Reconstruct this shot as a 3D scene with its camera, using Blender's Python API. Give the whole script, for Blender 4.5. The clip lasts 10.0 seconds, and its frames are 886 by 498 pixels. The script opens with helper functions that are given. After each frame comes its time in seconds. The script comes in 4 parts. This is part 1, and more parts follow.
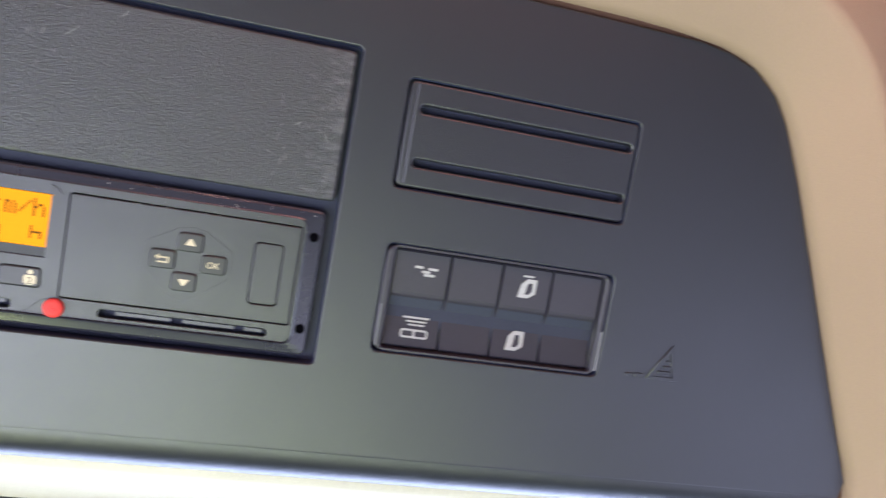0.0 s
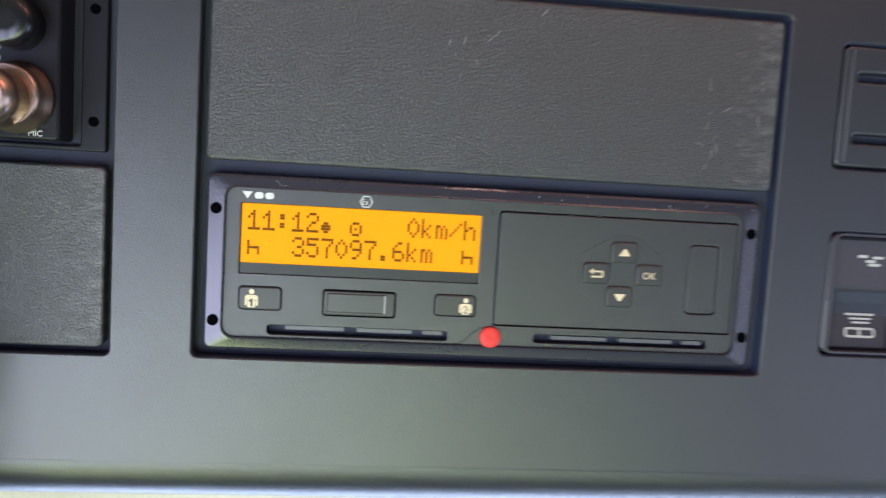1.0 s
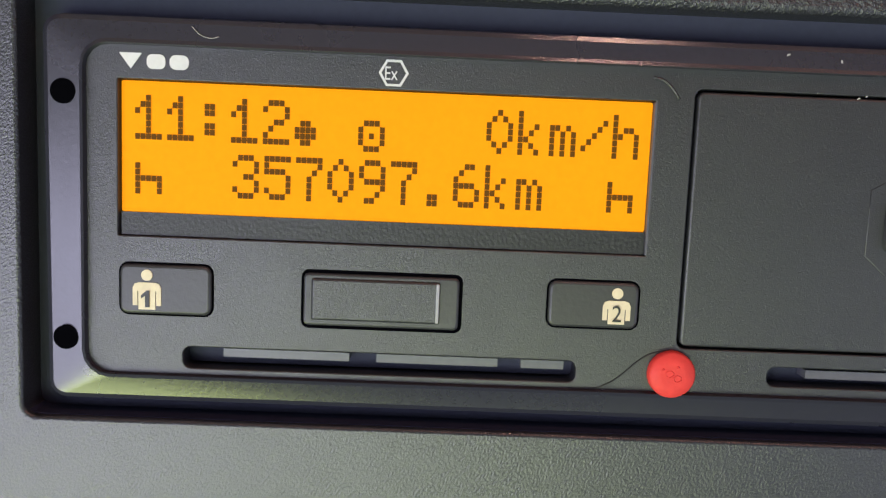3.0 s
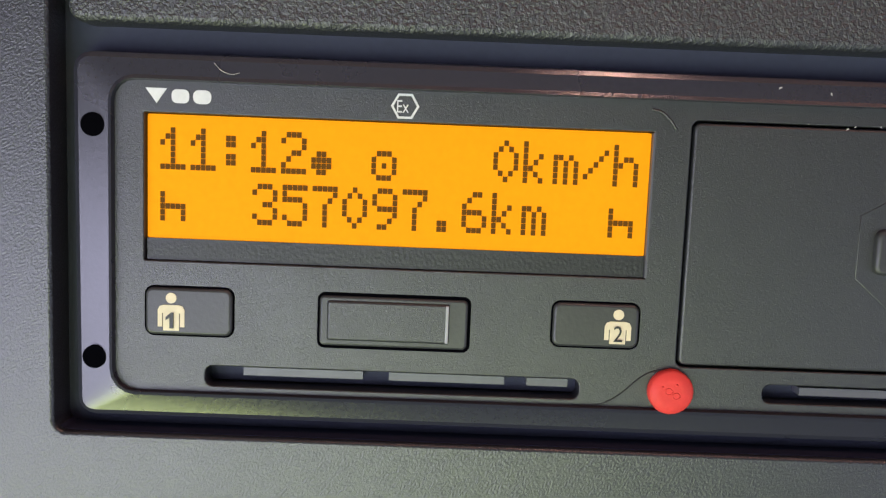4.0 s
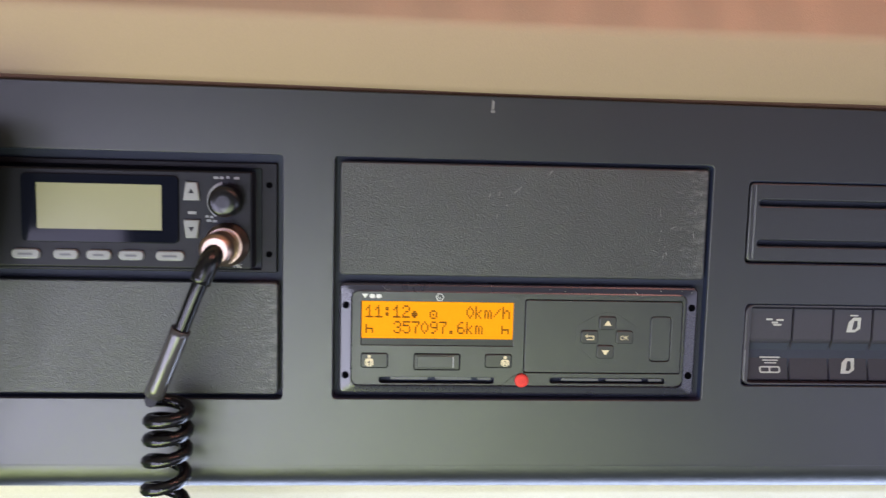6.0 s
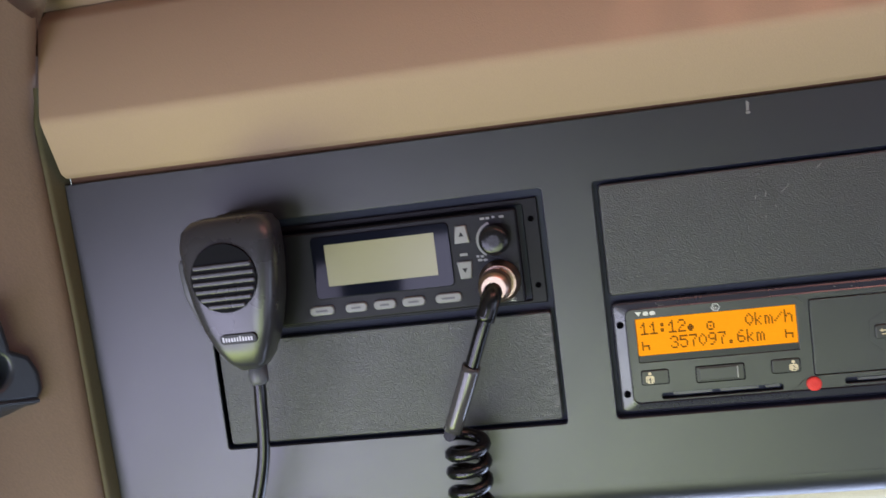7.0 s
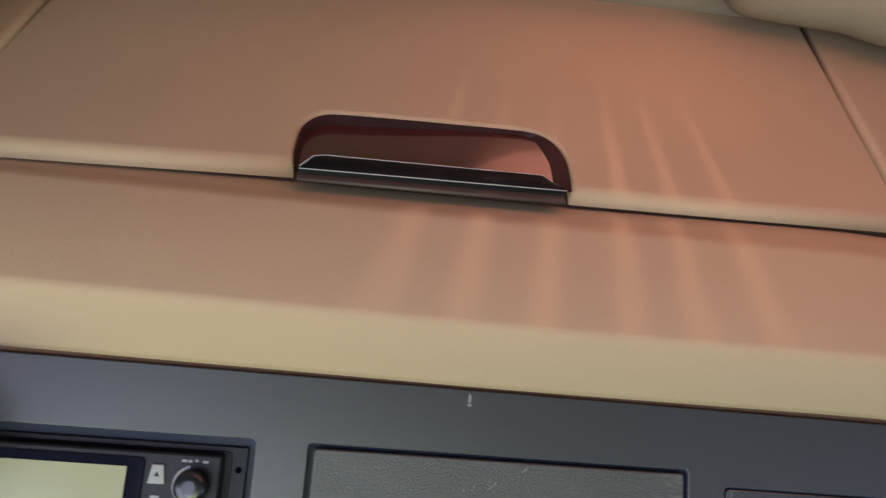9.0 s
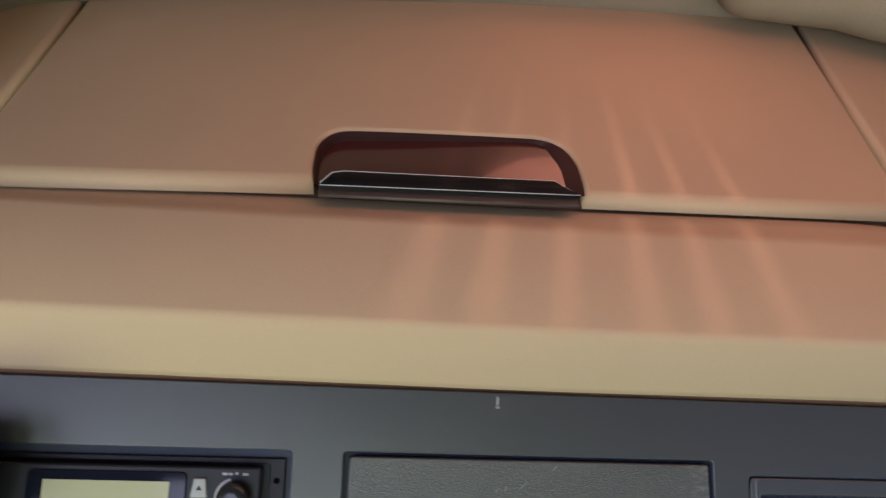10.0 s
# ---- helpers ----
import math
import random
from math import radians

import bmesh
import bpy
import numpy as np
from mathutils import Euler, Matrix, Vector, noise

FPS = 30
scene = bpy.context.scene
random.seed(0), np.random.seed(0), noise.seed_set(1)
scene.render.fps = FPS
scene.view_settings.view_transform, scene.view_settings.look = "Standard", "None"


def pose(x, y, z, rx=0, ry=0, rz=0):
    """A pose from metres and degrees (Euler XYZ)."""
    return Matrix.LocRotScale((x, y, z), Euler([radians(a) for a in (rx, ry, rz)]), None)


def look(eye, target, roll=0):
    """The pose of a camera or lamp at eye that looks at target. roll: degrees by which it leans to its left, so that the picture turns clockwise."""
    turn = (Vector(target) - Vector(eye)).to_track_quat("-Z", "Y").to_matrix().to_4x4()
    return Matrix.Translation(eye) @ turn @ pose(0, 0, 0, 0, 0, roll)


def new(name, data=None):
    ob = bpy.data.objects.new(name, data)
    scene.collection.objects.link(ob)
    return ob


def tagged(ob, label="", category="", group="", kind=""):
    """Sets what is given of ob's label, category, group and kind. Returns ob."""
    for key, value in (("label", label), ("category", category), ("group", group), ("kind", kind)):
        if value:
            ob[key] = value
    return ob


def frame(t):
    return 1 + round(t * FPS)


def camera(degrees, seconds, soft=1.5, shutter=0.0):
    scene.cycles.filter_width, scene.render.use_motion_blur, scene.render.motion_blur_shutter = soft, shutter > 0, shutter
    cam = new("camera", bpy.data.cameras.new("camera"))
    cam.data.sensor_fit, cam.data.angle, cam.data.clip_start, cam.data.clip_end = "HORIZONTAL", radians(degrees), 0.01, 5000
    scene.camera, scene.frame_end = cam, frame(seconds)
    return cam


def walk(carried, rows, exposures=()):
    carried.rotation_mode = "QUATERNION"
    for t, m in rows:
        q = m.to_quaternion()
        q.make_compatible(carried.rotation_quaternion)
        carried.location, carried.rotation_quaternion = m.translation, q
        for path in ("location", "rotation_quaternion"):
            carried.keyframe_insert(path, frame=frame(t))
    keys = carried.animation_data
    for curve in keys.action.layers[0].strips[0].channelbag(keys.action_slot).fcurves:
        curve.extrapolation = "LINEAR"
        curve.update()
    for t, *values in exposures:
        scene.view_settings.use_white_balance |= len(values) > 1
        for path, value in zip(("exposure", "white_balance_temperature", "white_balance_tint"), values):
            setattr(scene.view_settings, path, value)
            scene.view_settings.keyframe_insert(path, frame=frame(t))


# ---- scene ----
cam = camera(58.1, 10.0, soft=1.25, shutter=0.3)
PATH = [
    (0, (0.066, -0.308, 1.751), (0.533, 1.628, 1.562), 9.9),
    (0.5, (-0.0055, -0.298, 1.74), (0.4225, 1.6455, 1.544), 8.4),
    (1, (-0.0454, -0.2619, 1.7317), (0.1671, 1.7183, 1.5483), 3.43),
    (1.5, (-0.0550, -0.1713, 1.7199), (0.1070, 1.8095, 1.4961), 2.81),
    (2, (-0.0414, -0.1275, 1.7155), (0.0118, 1.8601, 1.4996), 2.41),
    (2.5, (-0.0367, -0.1161, 1.7087), (0.0023, 1.8697, 1.4747), 2.48),
    (4, (-0.0376, -0.1236, 1.7131), (-0.0220, 1.8649, 1.4995), 2.24),
    (4.5, (-0.0373, -0.1356, 1.7186), (-0.0044, 1.8504, 1.4841), 2.22),
    (5, (-0.0342, -0.2368, 1.7443), (0.0978, 1.7450, 1.5098), 2.56),
    (5.2, (-0.0253, -0.2923, 1.7535), (0.1134, 1.6907, 1.5332), 2.56),
    (6.3, (-0.0874, -0.4156, 1.7916), (0.0031, 1.5732, 1.6004), 0.18),
    (6.5, (-0.0955, -0.4190, 1.7915), (-0.1273, 1.5726, 1.6111), -2.05),
    (7, (-0.1123, -0.4141, 1.7985), (-0.4242, 1.5555, 1.6468), -7.15),
    (7.5, (-0.1194, -0.4235, 1.8194), (-0.4170, 1.5523, 1.9067), -8.17),
    (8, (-0.0995, -0.4241, 1.8249), (-0.3434, 1.5260, 2.1961), -7.42),
    (8.5, (-0.0886, -0.4162, 1.8138), (-0.1557, 1.5419, 2.2152), -1.68),
    (9, (-0.0738, -0.4105, 1.8057), (0.0952, 1.5353, 2.2361), 4.20),
    (9.5, (-0.0798, -0.4139, 1.8024), (0.2055, 1.5149, 2.2476), 6.39),
    (10, (-0.0885, -0.4212, 1.8018), (0.0895, 1.5184, 2.2558), 1.56),
]
EXPOSURES = [(0, 0.36, 5680, 24), (0.5, 0.04, 5640, 18), (1, 0.2, 5650, 16), (1.5, 0.25, 5900, 17), (2, 0.03, 6020, 17), (2.5, -0.05, 6020, 18), (4, -0.05, 5980, 17), (4.5, -0.02, 5960, 17), (5, 0.25, 6000, 19), (5.2, 0.25, 6000, 19), (6.5, -0.15, 5900, 20), (7, -0.22, 5880, 20), (7.5, 0, 6250, 20), (8, 0.02, 6330, 18), (9, 0.02, 5800, 12), (10, 0.0, 5820, 12)]
walk(cam, [(t, look(eye, target, roll)) for t, eye, target, roll in PATH], exposures=EXPOSURES)

# ---------------------------------------------------------------- light
world = bpy.data.worlds.new("sky")
scene.world = world
world.use_nodes = True
wn, wl = world.node_tree.nodes, world.node_tree.links
sky = wn.new("ShaderNodeTexSky")
sky.sky_type, sky.sun_disc = "NISHITA", False
sky.sun_elevation, sky.sun_rotation = radians(38), radians(120)
wl.new(sky.outputs[0], wn["Background"].inputs[0])
wn["Background"].inputs[1].default_value = 0.12
scene.view_settings.exposure = 0.0


def lamp(name, kind, m, energy, colour, **more):
    data = bpy.data.lights.new(name, kind)
    data.energy, data.color = energy, colour
    for key, value in more.items():
        if key == "size":
            data.shape, data.size, data.size_y = "RECTANGLE", value[0], value[1]
        if key == "radius":
            data.shadow_soft_size = value
        if key == "angle":
            data.angle = value
    ob = new(name, data)
    ob.matrix_world = m
    return ob


sun = lamp("sun", "SUN", look((3, -3, 4), (0, 0, 0)), 3.0, (1.0, 0.95, 0.86), angle=radians(0.5))
# daylight in the door and windscreen openings, plus added fill lamps
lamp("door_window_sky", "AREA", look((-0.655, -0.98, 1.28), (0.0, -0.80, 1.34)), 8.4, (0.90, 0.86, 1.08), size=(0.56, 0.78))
# added lamp that brightens only the tachograph frame's left bevel
lamp("frame_bevel_fill", "AREA", look((-0.650, -0.43, 1.52), (0.0, 0.0, 1.62)), 1.1, (0.90, 0.86, 1.08), size=(0.15, 0.44))
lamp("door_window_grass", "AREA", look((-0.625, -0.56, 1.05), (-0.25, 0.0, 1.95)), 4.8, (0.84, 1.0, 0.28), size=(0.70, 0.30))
# added fill lamps before the closed back wall, mirrored in the panel
lamp("rear_fill_green", "AREA", look((-0.05, -1.32, 1.06), (0.05, 0.0, 1.25)), 9.8, (0.84, 1.0, 0.49), size=(0.76, 0.62))
lamp("rear_fill_left", "AREA", look((-0.38, -1.31, 1.39), (-0.1, 0.0, 1.60)), 3.4, (0.90, 0.88, 1.08), size=(0.20, 0.62))
lamp("rear_fill_right", "AREA", look((0.95, -1.32, 1.24), (0.6, 0.0, 1.40)), 3.5, (0.88, 0.86, 1.04), size=(0.9, 0.9))
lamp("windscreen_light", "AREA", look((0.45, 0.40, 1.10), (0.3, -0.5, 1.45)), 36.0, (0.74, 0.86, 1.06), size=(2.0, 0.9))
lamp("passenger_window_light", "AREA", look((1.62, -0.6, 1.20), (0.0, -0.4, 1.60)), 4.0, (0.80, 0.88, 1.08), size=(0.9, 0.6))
# added unseen lamp that reddens the flap and header from above
lamp("warm_overhead_fill", "AREA", look((0.14, -0.29, 2.13), (0.08, 0.05, 1.96)), 1.05, (1.0, 0.38, 0.26), size=(0.40, 0.14))
# unseen lamp that throws the warm streaks through its slotted hood
LAMP = (0.080, -0.100, 2.235)
lamp("streak_lamp_bulb", "POINT", pose(*LAMP), 1.45, (1.0, 0.57, 0.41), radius=0.0012)
# added lamp, placed where the handle recess mirrors it
lamp("handle_glow_fill", "AREA", look((0.085, 0.040, 2.195), (0.08, 0.02, 1.95)), 0.15, (1.0, 0.34, 0.20), size=(0.20, 0.06))


# ---------------------------------------------------------------- materials
def mat(name, colour, rough=0.5, metal=0.0, grain=0.0, size=900.0, second=None, patch=25.0, leather=False, spec=0.5, emit=0.0, coat=0.0, stretch=(1, 1, 1), rough_var=0.08, lean=0.0):
    """A procedural surface: colour with two scales of variation, roughness variation, fine relief."""
    m = bpy.data.materials.new(name)
    m.use_nodes = True
    n, l = m.node_tree.nodes, m.node_tree.links
    b = n["Principled BSDF"]
    b.inputs["Roughness"].default_value, b.inputs["Metallic"].default_value = rough, metal
    b.inputs["Specular IOR Level"].default_value = spec
    b.inputs["Coat Weight"].default_value = coat
    geo = n.new("ShaderNodeTexCoord")
    mp = n.new("ShaderNodeMapping")
    mp.vector_type = "TEXTURE"
    mp.inputs["Scale"].default_value = [1 / k for k in stretch]
    mp.inputs["Rotation"].default_value = (0, radians(lean), 0)
    l.new(geo.outputs["Object"], mp.inputs["Vector"])
    big, fine = n.new("ShaderNodeTexNoise"), n.new("ShaderNodeTexNoise")
    big.inputs["Scale"].default_value, big.inputs["Detail"].default_value = patch, 5
    fine.inputs["Scale"].default_value, fine.inputs["Detail"].default_value = size, 3
    for t in (big, fine):
        l.new(mp.outputs[0], t.inputs["Vector"])
    two = second or [c * 0.82 for c in colour]
    mix = n.new("ShaderNodeMix")
    mix.data_type = "RGBA"
    mix.inputs[6].default_value, mix.inputs[7].default_value = (*colour, 1), (*two, 1)
    ramp = n.new("ShaderNodeMath")
    ramp.operation = "MULTIPLY_ADD"
    add = n.new("ShaderNodeMath")
    add.operation = "ADD"
    l.new(big.outputs[0], add.inputs[0])
    l.new(fine.outputs[0], add.inputs[1])
    l.new(add.outputs[0], ramp.inputs[0])
    ramp.inputs[1].default_value, ramp.inputs[2].default_value = 1.6, -1.1
    ramp.use_clamp = True
    l.new(ramp.outputs[0], mix.inputs[0])
    l.new(mix.outputs[2], b.inputs["Base Color"])
    rv = n.new("ShaderNodeMath")
    rv.operation = "MULTIPLY_ADD"
    l.new(big.outputs[0], rv.inputs[0])
    rv.inputs[1].default_value, rv.inputs[2].default_value = rough_var * 2, rough - rough_var
    l.new(rv.outputs[0], b.inputs["Roughness"])
    if grain:
        bump = n.new("ShaderNodeBump")
        bump.inputs["Distance"].default_value = grain
        bump.inputs["Strength"].default_value = 1.0
        if leather:
            v = n.new("ShaderNodeTexVoronoi")
            v.feature = "SMOOTH_F1"
            v.inputs["Scale"].default_value = size
            warp = n.new("ShaderNodeVectorMath")
            warp.operation = "MULTIPLY_ADD"
            l.new(fine.outputs[1], warp.inputs[0])
            warp.inputs[1].default_value = (0.0012, 0.0012, 0.0012)
            l.new(mp.outputs[0], warp.inputs[2])
            l.new(warp.outputs[0], v.inputs["Vector"])
            l.new(v.outputs["Distance"], bump.inputs["Height"])
            bump.invert = True
        else:
            l.new(fine.outputs[0], bump.inputs["Height"])
        l.new(bump.outputs[0], b.inputs["Normal"])
    if emit:
        l.new(mix.outputs[2], b.inputs["Emission Color"])
        b.inputs["Emission Strength"].default_value = emit
    return m


PANEL = mat("console_plastic", (0.022, 0.023, 0.029), 0.31, spec=0.85, grain=0.00013, size=2600, second=(0.018, 0.019, 0.024), patch=14, rough_var=0.07, stretch=(1.3, 1.0, 0.75), lean=40)
LID = mat("grained_plastic", (0.022, 0.023, 0.028), 0.37, spec=0.88, grain=0.00028, size=1900, second=(0.018, 0.019, 0.024), patch=30, leather=True)


def scuffed(m):
    """Pale rubbed patches along the lid's free edge, and a few scratches."""
    n, l = m.node_tree.nodes, m.node_tree.links
    b = n["Principled BSDF"]
    old = b.inputs["Base Color"].links[0].from_socket
    at = n.new("ShaderNodeTexCoord")
    split = n.new("ShaderNodeSeparateXYZ")
    l.new(at.outputs["Object"], split.inputs[0])
    right = n.new("ShaderNodeMapRange")
    right.inputs[1].default_value, right.inputs[2].default_value = 0.070, 0.0945
    l.new(split.outputs[0], right.inputs[0])
    topm = n.new("ShaderNodeMapRange")
    topm.inputs[1].default_value, topm.inputs[2].default_value = 1.772, 1.792
    topm.inputs[4].default_value = 0.55
    l.new(split.outputs[2], topm.inputs[0])
    far = n.new("ShaderNodeMapRange")
    far.inputs[1].default_value, far.inputs[2].default_value = -0.02, 0.05
    l.new(split.outputs[0], far.inputs[0])
    tops = n.new("ShaderNodeMath")
    tops.operation = "MULTIPLY"
    l.new(topm.outputs[0], tops.inputs[0])
    l.new(far.outputs[0], tops.inputs[1])
    edge = n.new("ShaderNodeMath")
    edge.operation = "MAXIMUM"
    l.new(right.outputs[0], edge.inputs[0])
    l.new(tops.outputs[0], edge.inputs[1])
    m1 = n.new("ShaderNodeMapping")
    m1.inputs["Scale"].default_value = (60, 60, 180)
    m1.inputs["Rotation"].default_value = (0, radians(20), 0)
    l.new(at.outputs["Object"], m1.inputs[0])
    rub = n.new("ShaderNodeTexNoise")
    rub.inputs["Scale"].default_value, rub.inputs["Detail"].default_value = 3.0, 7
    l.new(m1.outputs[0], rub.inputs["Vector"])
    add = n.new("ShaderNodeMath")
    add.operation = "MULTIPLY_ADD"
    l.new(edge.outputs[0], add.inputs[0])
    add.inputs[1].default_value = 0.26
    l.new(rub.outputs[0], add.inputs[2])
    cut = n.new("ShaderNodeMapRange")
    cut.inputs[1].default_value, cut.inputs[2].default_value, cut.inputs[4].default_value = 0.66, 0.90, 0.5
    l.new(add.outputs[0], cut.inputs[0])
    mix = n.new("ShaderNodeMix")
    mix.data_type = "RGBA"
    mix.inputs[7].default_value = (0.12, 0.12, 0.13, 1)
    l.new(cut.outputs[0], mix.inputs[0])
    l.new(old, mix.inputs[6])
    l.new(mix.outputs[2], b.inputs["Base Color"])
    return m


scuffed(LID)
BLACK = mat("black_plastic", (0.018, 0.019, 0.021), 0.45, grain=0.00008, size=1800)
# bluish tone lifted to stand in for haze over the dark gaps
GAP = mat("shadow_gap_plastic", (0.038, 0.042, 0.066), 0.7, spec=0.25)
# navy that stands in for shade on the bay walls
LINING = mat("bay_shade_navy", (0.034, 0.042, 0.084), 0.7, spec=0.1)
VOID = mat("hole_black", (0.002, 0.002, 0.003), 1.0, spec=0.0)
TFACE = mat("tachograph_face_plastic", (0.021, 0.022, 0.025), 0.36, spec=0.8, grain=0.00004, size=3600, second=(0.017, 0.018, 0.021), leather=True, patch=55, rough_var=0.12)
TBEZEL = mat("tachograph_frame_plastic", (0.027, 0.027, 0.040), 0.27, spec=0.95, grain=0.00002, size=1200)
KEY = mat("key_plastic", (0.040, 0.041, 0.043), 0.38, grain=0.00003, size=1500)
AMBER = mat("amber_display", (0.74, 0.258, 0.0003), 0.45, second=(0.72, 0.238, 0.0003), patch=12, emit=0.5, spec=0.02)
PIXEL = mat("display_dots", (0.13, 0.052, 0.004), 0.6, spec=0.1)
CREAM = mat("cream_print", (0.72, 0.62, 0.42), 0.5)
WHITE = mat("white_print", (0.70, 0.70, 0.70), 0.5)
SYMBOL = mat("dim_white_print", (0.46, 0.46, 0.46), 0.55)
RED = mat("red_seal", (0.75, 0.06, 0.05), 0.5, grain=0.00006, size=700, spec=0.2)
SLOT = mat("slot_metal", (0.10, 0.10, 0.12), 0.4)
FABRIC = mat("beige_header_trim", (0.378, 0.268, 0.180), 0.75, grain=0.00013, size=1300, second=(0.345, 0.246, 0.170), patch=9, spec=0.25)
LINER = mat("beige_headliner", (0.26, 0.212, 0.160), 0.9, grain=0.0002, size=900, second=(0.215, 0.172, 0.130), patch=7, spec=0.15)
# browner than the header fabric to stand in for shade
PILLAR = mat("shaded_pillar_trim", (0.190, 0.126, 0.090), 0.7, grain=0.00015, size=900, second=(0.150, 0.105, 0.079), patch=12, spec=0.3)
# dark brown that stands in for shade in the header's gaps
DARKTRIM = mat("dark_brown_gap_fill", (0.115, 0.062, 0.042), 0.8, grain=0.00015, size=900, patch=12, spec=0.2)
# dark olive puts the strip's turned-away shade into its colour
STRIP = mat("shaded_strip_trim", (0.125, 0.108, 0.064), 0.75, grain=0.00012, size=1100, patch=14, spec=0.25)
BRACKET = mat("blue_grey_bracket_plastic", (0.030, 0.034, 0.046), 0.34, spec=0.6, grain=0.00004, size=1500)
CUP = mat("dark_brown_recess", (0.032, 0.013, 0.013), 0.5, spec=0.12)
# lighter bluish tone that paints a sky reflection on the rockers
SHEEN = mat("rocker_sheen_tone", (0.042, 0.047, 0.070), 0.4)
IVORY = mat("ivory_trim", (0.66, 0.60, 0.50), 0.6, grain=0.0001, size=1200, patch=10, spec=0.3)
# reddish base puts the recess's warm reflection into the colour
GLOSS = mat("red_tinted_gloss_plastic", (0.050, 0.012, 0.012), 0.20, coat=0.3, rough_var=0.03)
GLOSSB = mat("satin_black_plastic", (0.005, 0.005, 0.007), 0.5, spec=0.08, rough_var=0.03)
CLOTH = mat("dark_cab_cloth", (0.055, 0.056, 0.060), 0.9, grain=0.0003, size=500, patch=5)
RADIO = mat("radio_plastic", (0.012, 0.012, 0.017), 0.4, spec=0.22, grain=0.00004, size=1600)
GLASS = mat("radio_window", (0.006, 0.007, 0.014), 0.06, spec=0.16, rough_var=0.02)
LCD = mat("radio_lcd", (0.27, 0.26, 0.16), 0.20, second=(0.26, 0.25, 0.145), patch=8, size=40, spec=0.35)
RKEY = mat("radio_key", (0.24, 0.24, 0.25), 0.4, second=(0.20, 0.20, 0.21))
# warm tint puts an amber reflection into the metal's own colour
TINTED_CHROME = mat("chrome", (0.55, 0.41, 0.33), 0.33, 1.0, rough_var=0.05)
MIC = mat("mic_shell", (0.034, 0.033, 0.040), 0.28, spec=0.75, grain=0.00003, size=1800)
RUBBER = mat("cord_rubber", (0.008, 0.008, 0.009), 0.20, rough_var=0.05)
SLEEVE = mat("clear_sleeve", (0.065, 0.06, 0.064), 0.25, coat=0.9)
SILVER = mat("silver_plate", (0.50, 0.50, 0.50), 0.4, 0.6)
ROCK = mat("rocker_plastic", (0.044, 0.041, 0.054), 0.42, grain=0.00003, size=1500)
BASE = mat("dark_grey_brown_plastic", (0.050, 0.035, 0.031), 0.6, grain=0.00005)
# pale line tone; on the handle lip it paints a highlight
PALE_EDGE = mat("pale_edge_line", (0.34, 0.34, 0.36), 0.4)
GRILLE = mat("grille_gap_black", (0.006, 0.006, 0.009), 0.7, spec=0.1)
KNOB = mat("glossy_knob_plastic", (0.010, 0.010, 0.012), 0.24, rough_var=0.03)
FAINT = mat("dim_grey_print", (0.26, 0.26, 0.28), 0.6)
DUST = mat("pale_dust", (0.45, 0.45, 0.44), 0.9)

# ---------------------------------------------------------------- building helpers
ORIGIN = {}


def thing(name, at, label, category, group="", kind=""):
    ob = new(name)
    ob.location = at
    ob.empty_display_size = 0.02
    ORIGIN[ob] = Vector(at)
    return tagged(ob, label, category, group, kind)


def solo(name, bm, material, label, category, group="", kind="", at=None):
    """A thing that is one mesh."""
    ob = part(name, bm, material, None)
    return tagged(ob, label, category, group, kind)


def part(name, bm, material, parent, label=""):
    me = bpy.data.meshes.new(name)
    if parent is not None:
        bmesh.ops.translate(bm, verts=bm.verts, vec=-ORIGIN[parent])
    bm.to_mesh(me)
    bm.free()
    me.materials.append(material)
    ob = new(name, me)
    if parent is not None:
        ob.parent = parent
        ORIGIN[ob] = ORIGIN[parent]
    if label:
        tagged(ob, label)
    return ob


def rrect(x0, z0, x1, z1, r=0.001, n=4):
    """A rounded rectangle, anticlockwise."""
    out = []
    for cx, cz, a in ((x1 - r, z0 + r, -90), (x1 - r, z1 - r, 0), (x0 + r, z1 - r, 90), (x0 + r, z0 + r, 180)):
        for k in range(n + 1):
            b = radians(a + 90 * k / n)
            out.append((cx + r * math.cos(b), cz + r * math.sin(b)))
    return out


def disc(x, z, r, n=24):
    return [(x + r * math.cos(2 * math.pi * k / n), z + r * math.sin(2 * math.pi * k / n)) for k in range(n)]


def area(loop):
    return 0.5 * sum(a[0] * b[1] - b[0] * a[1] for a, b in zip(loop, loop[1:] + loop[:1]))


def inset(loop, d):
    """The loop moved to its left by d."""
    out, n = [], len(loop)
    for i in range(n):
        p, q, r = Vector(loop[i - 1]), Vector(loop[i]), Vector(loop[(i + 1) % n])
        u, v = (q - p).normalized(), (r - q).normalized()
        a, b = Vector((-u.y, u.x)), Vector((-v.y, v.x))
        m = a + b
        k = max(0.35, m.dot(m) / 2)
        out.append(tuple(q + m * (d / k)))
    return out


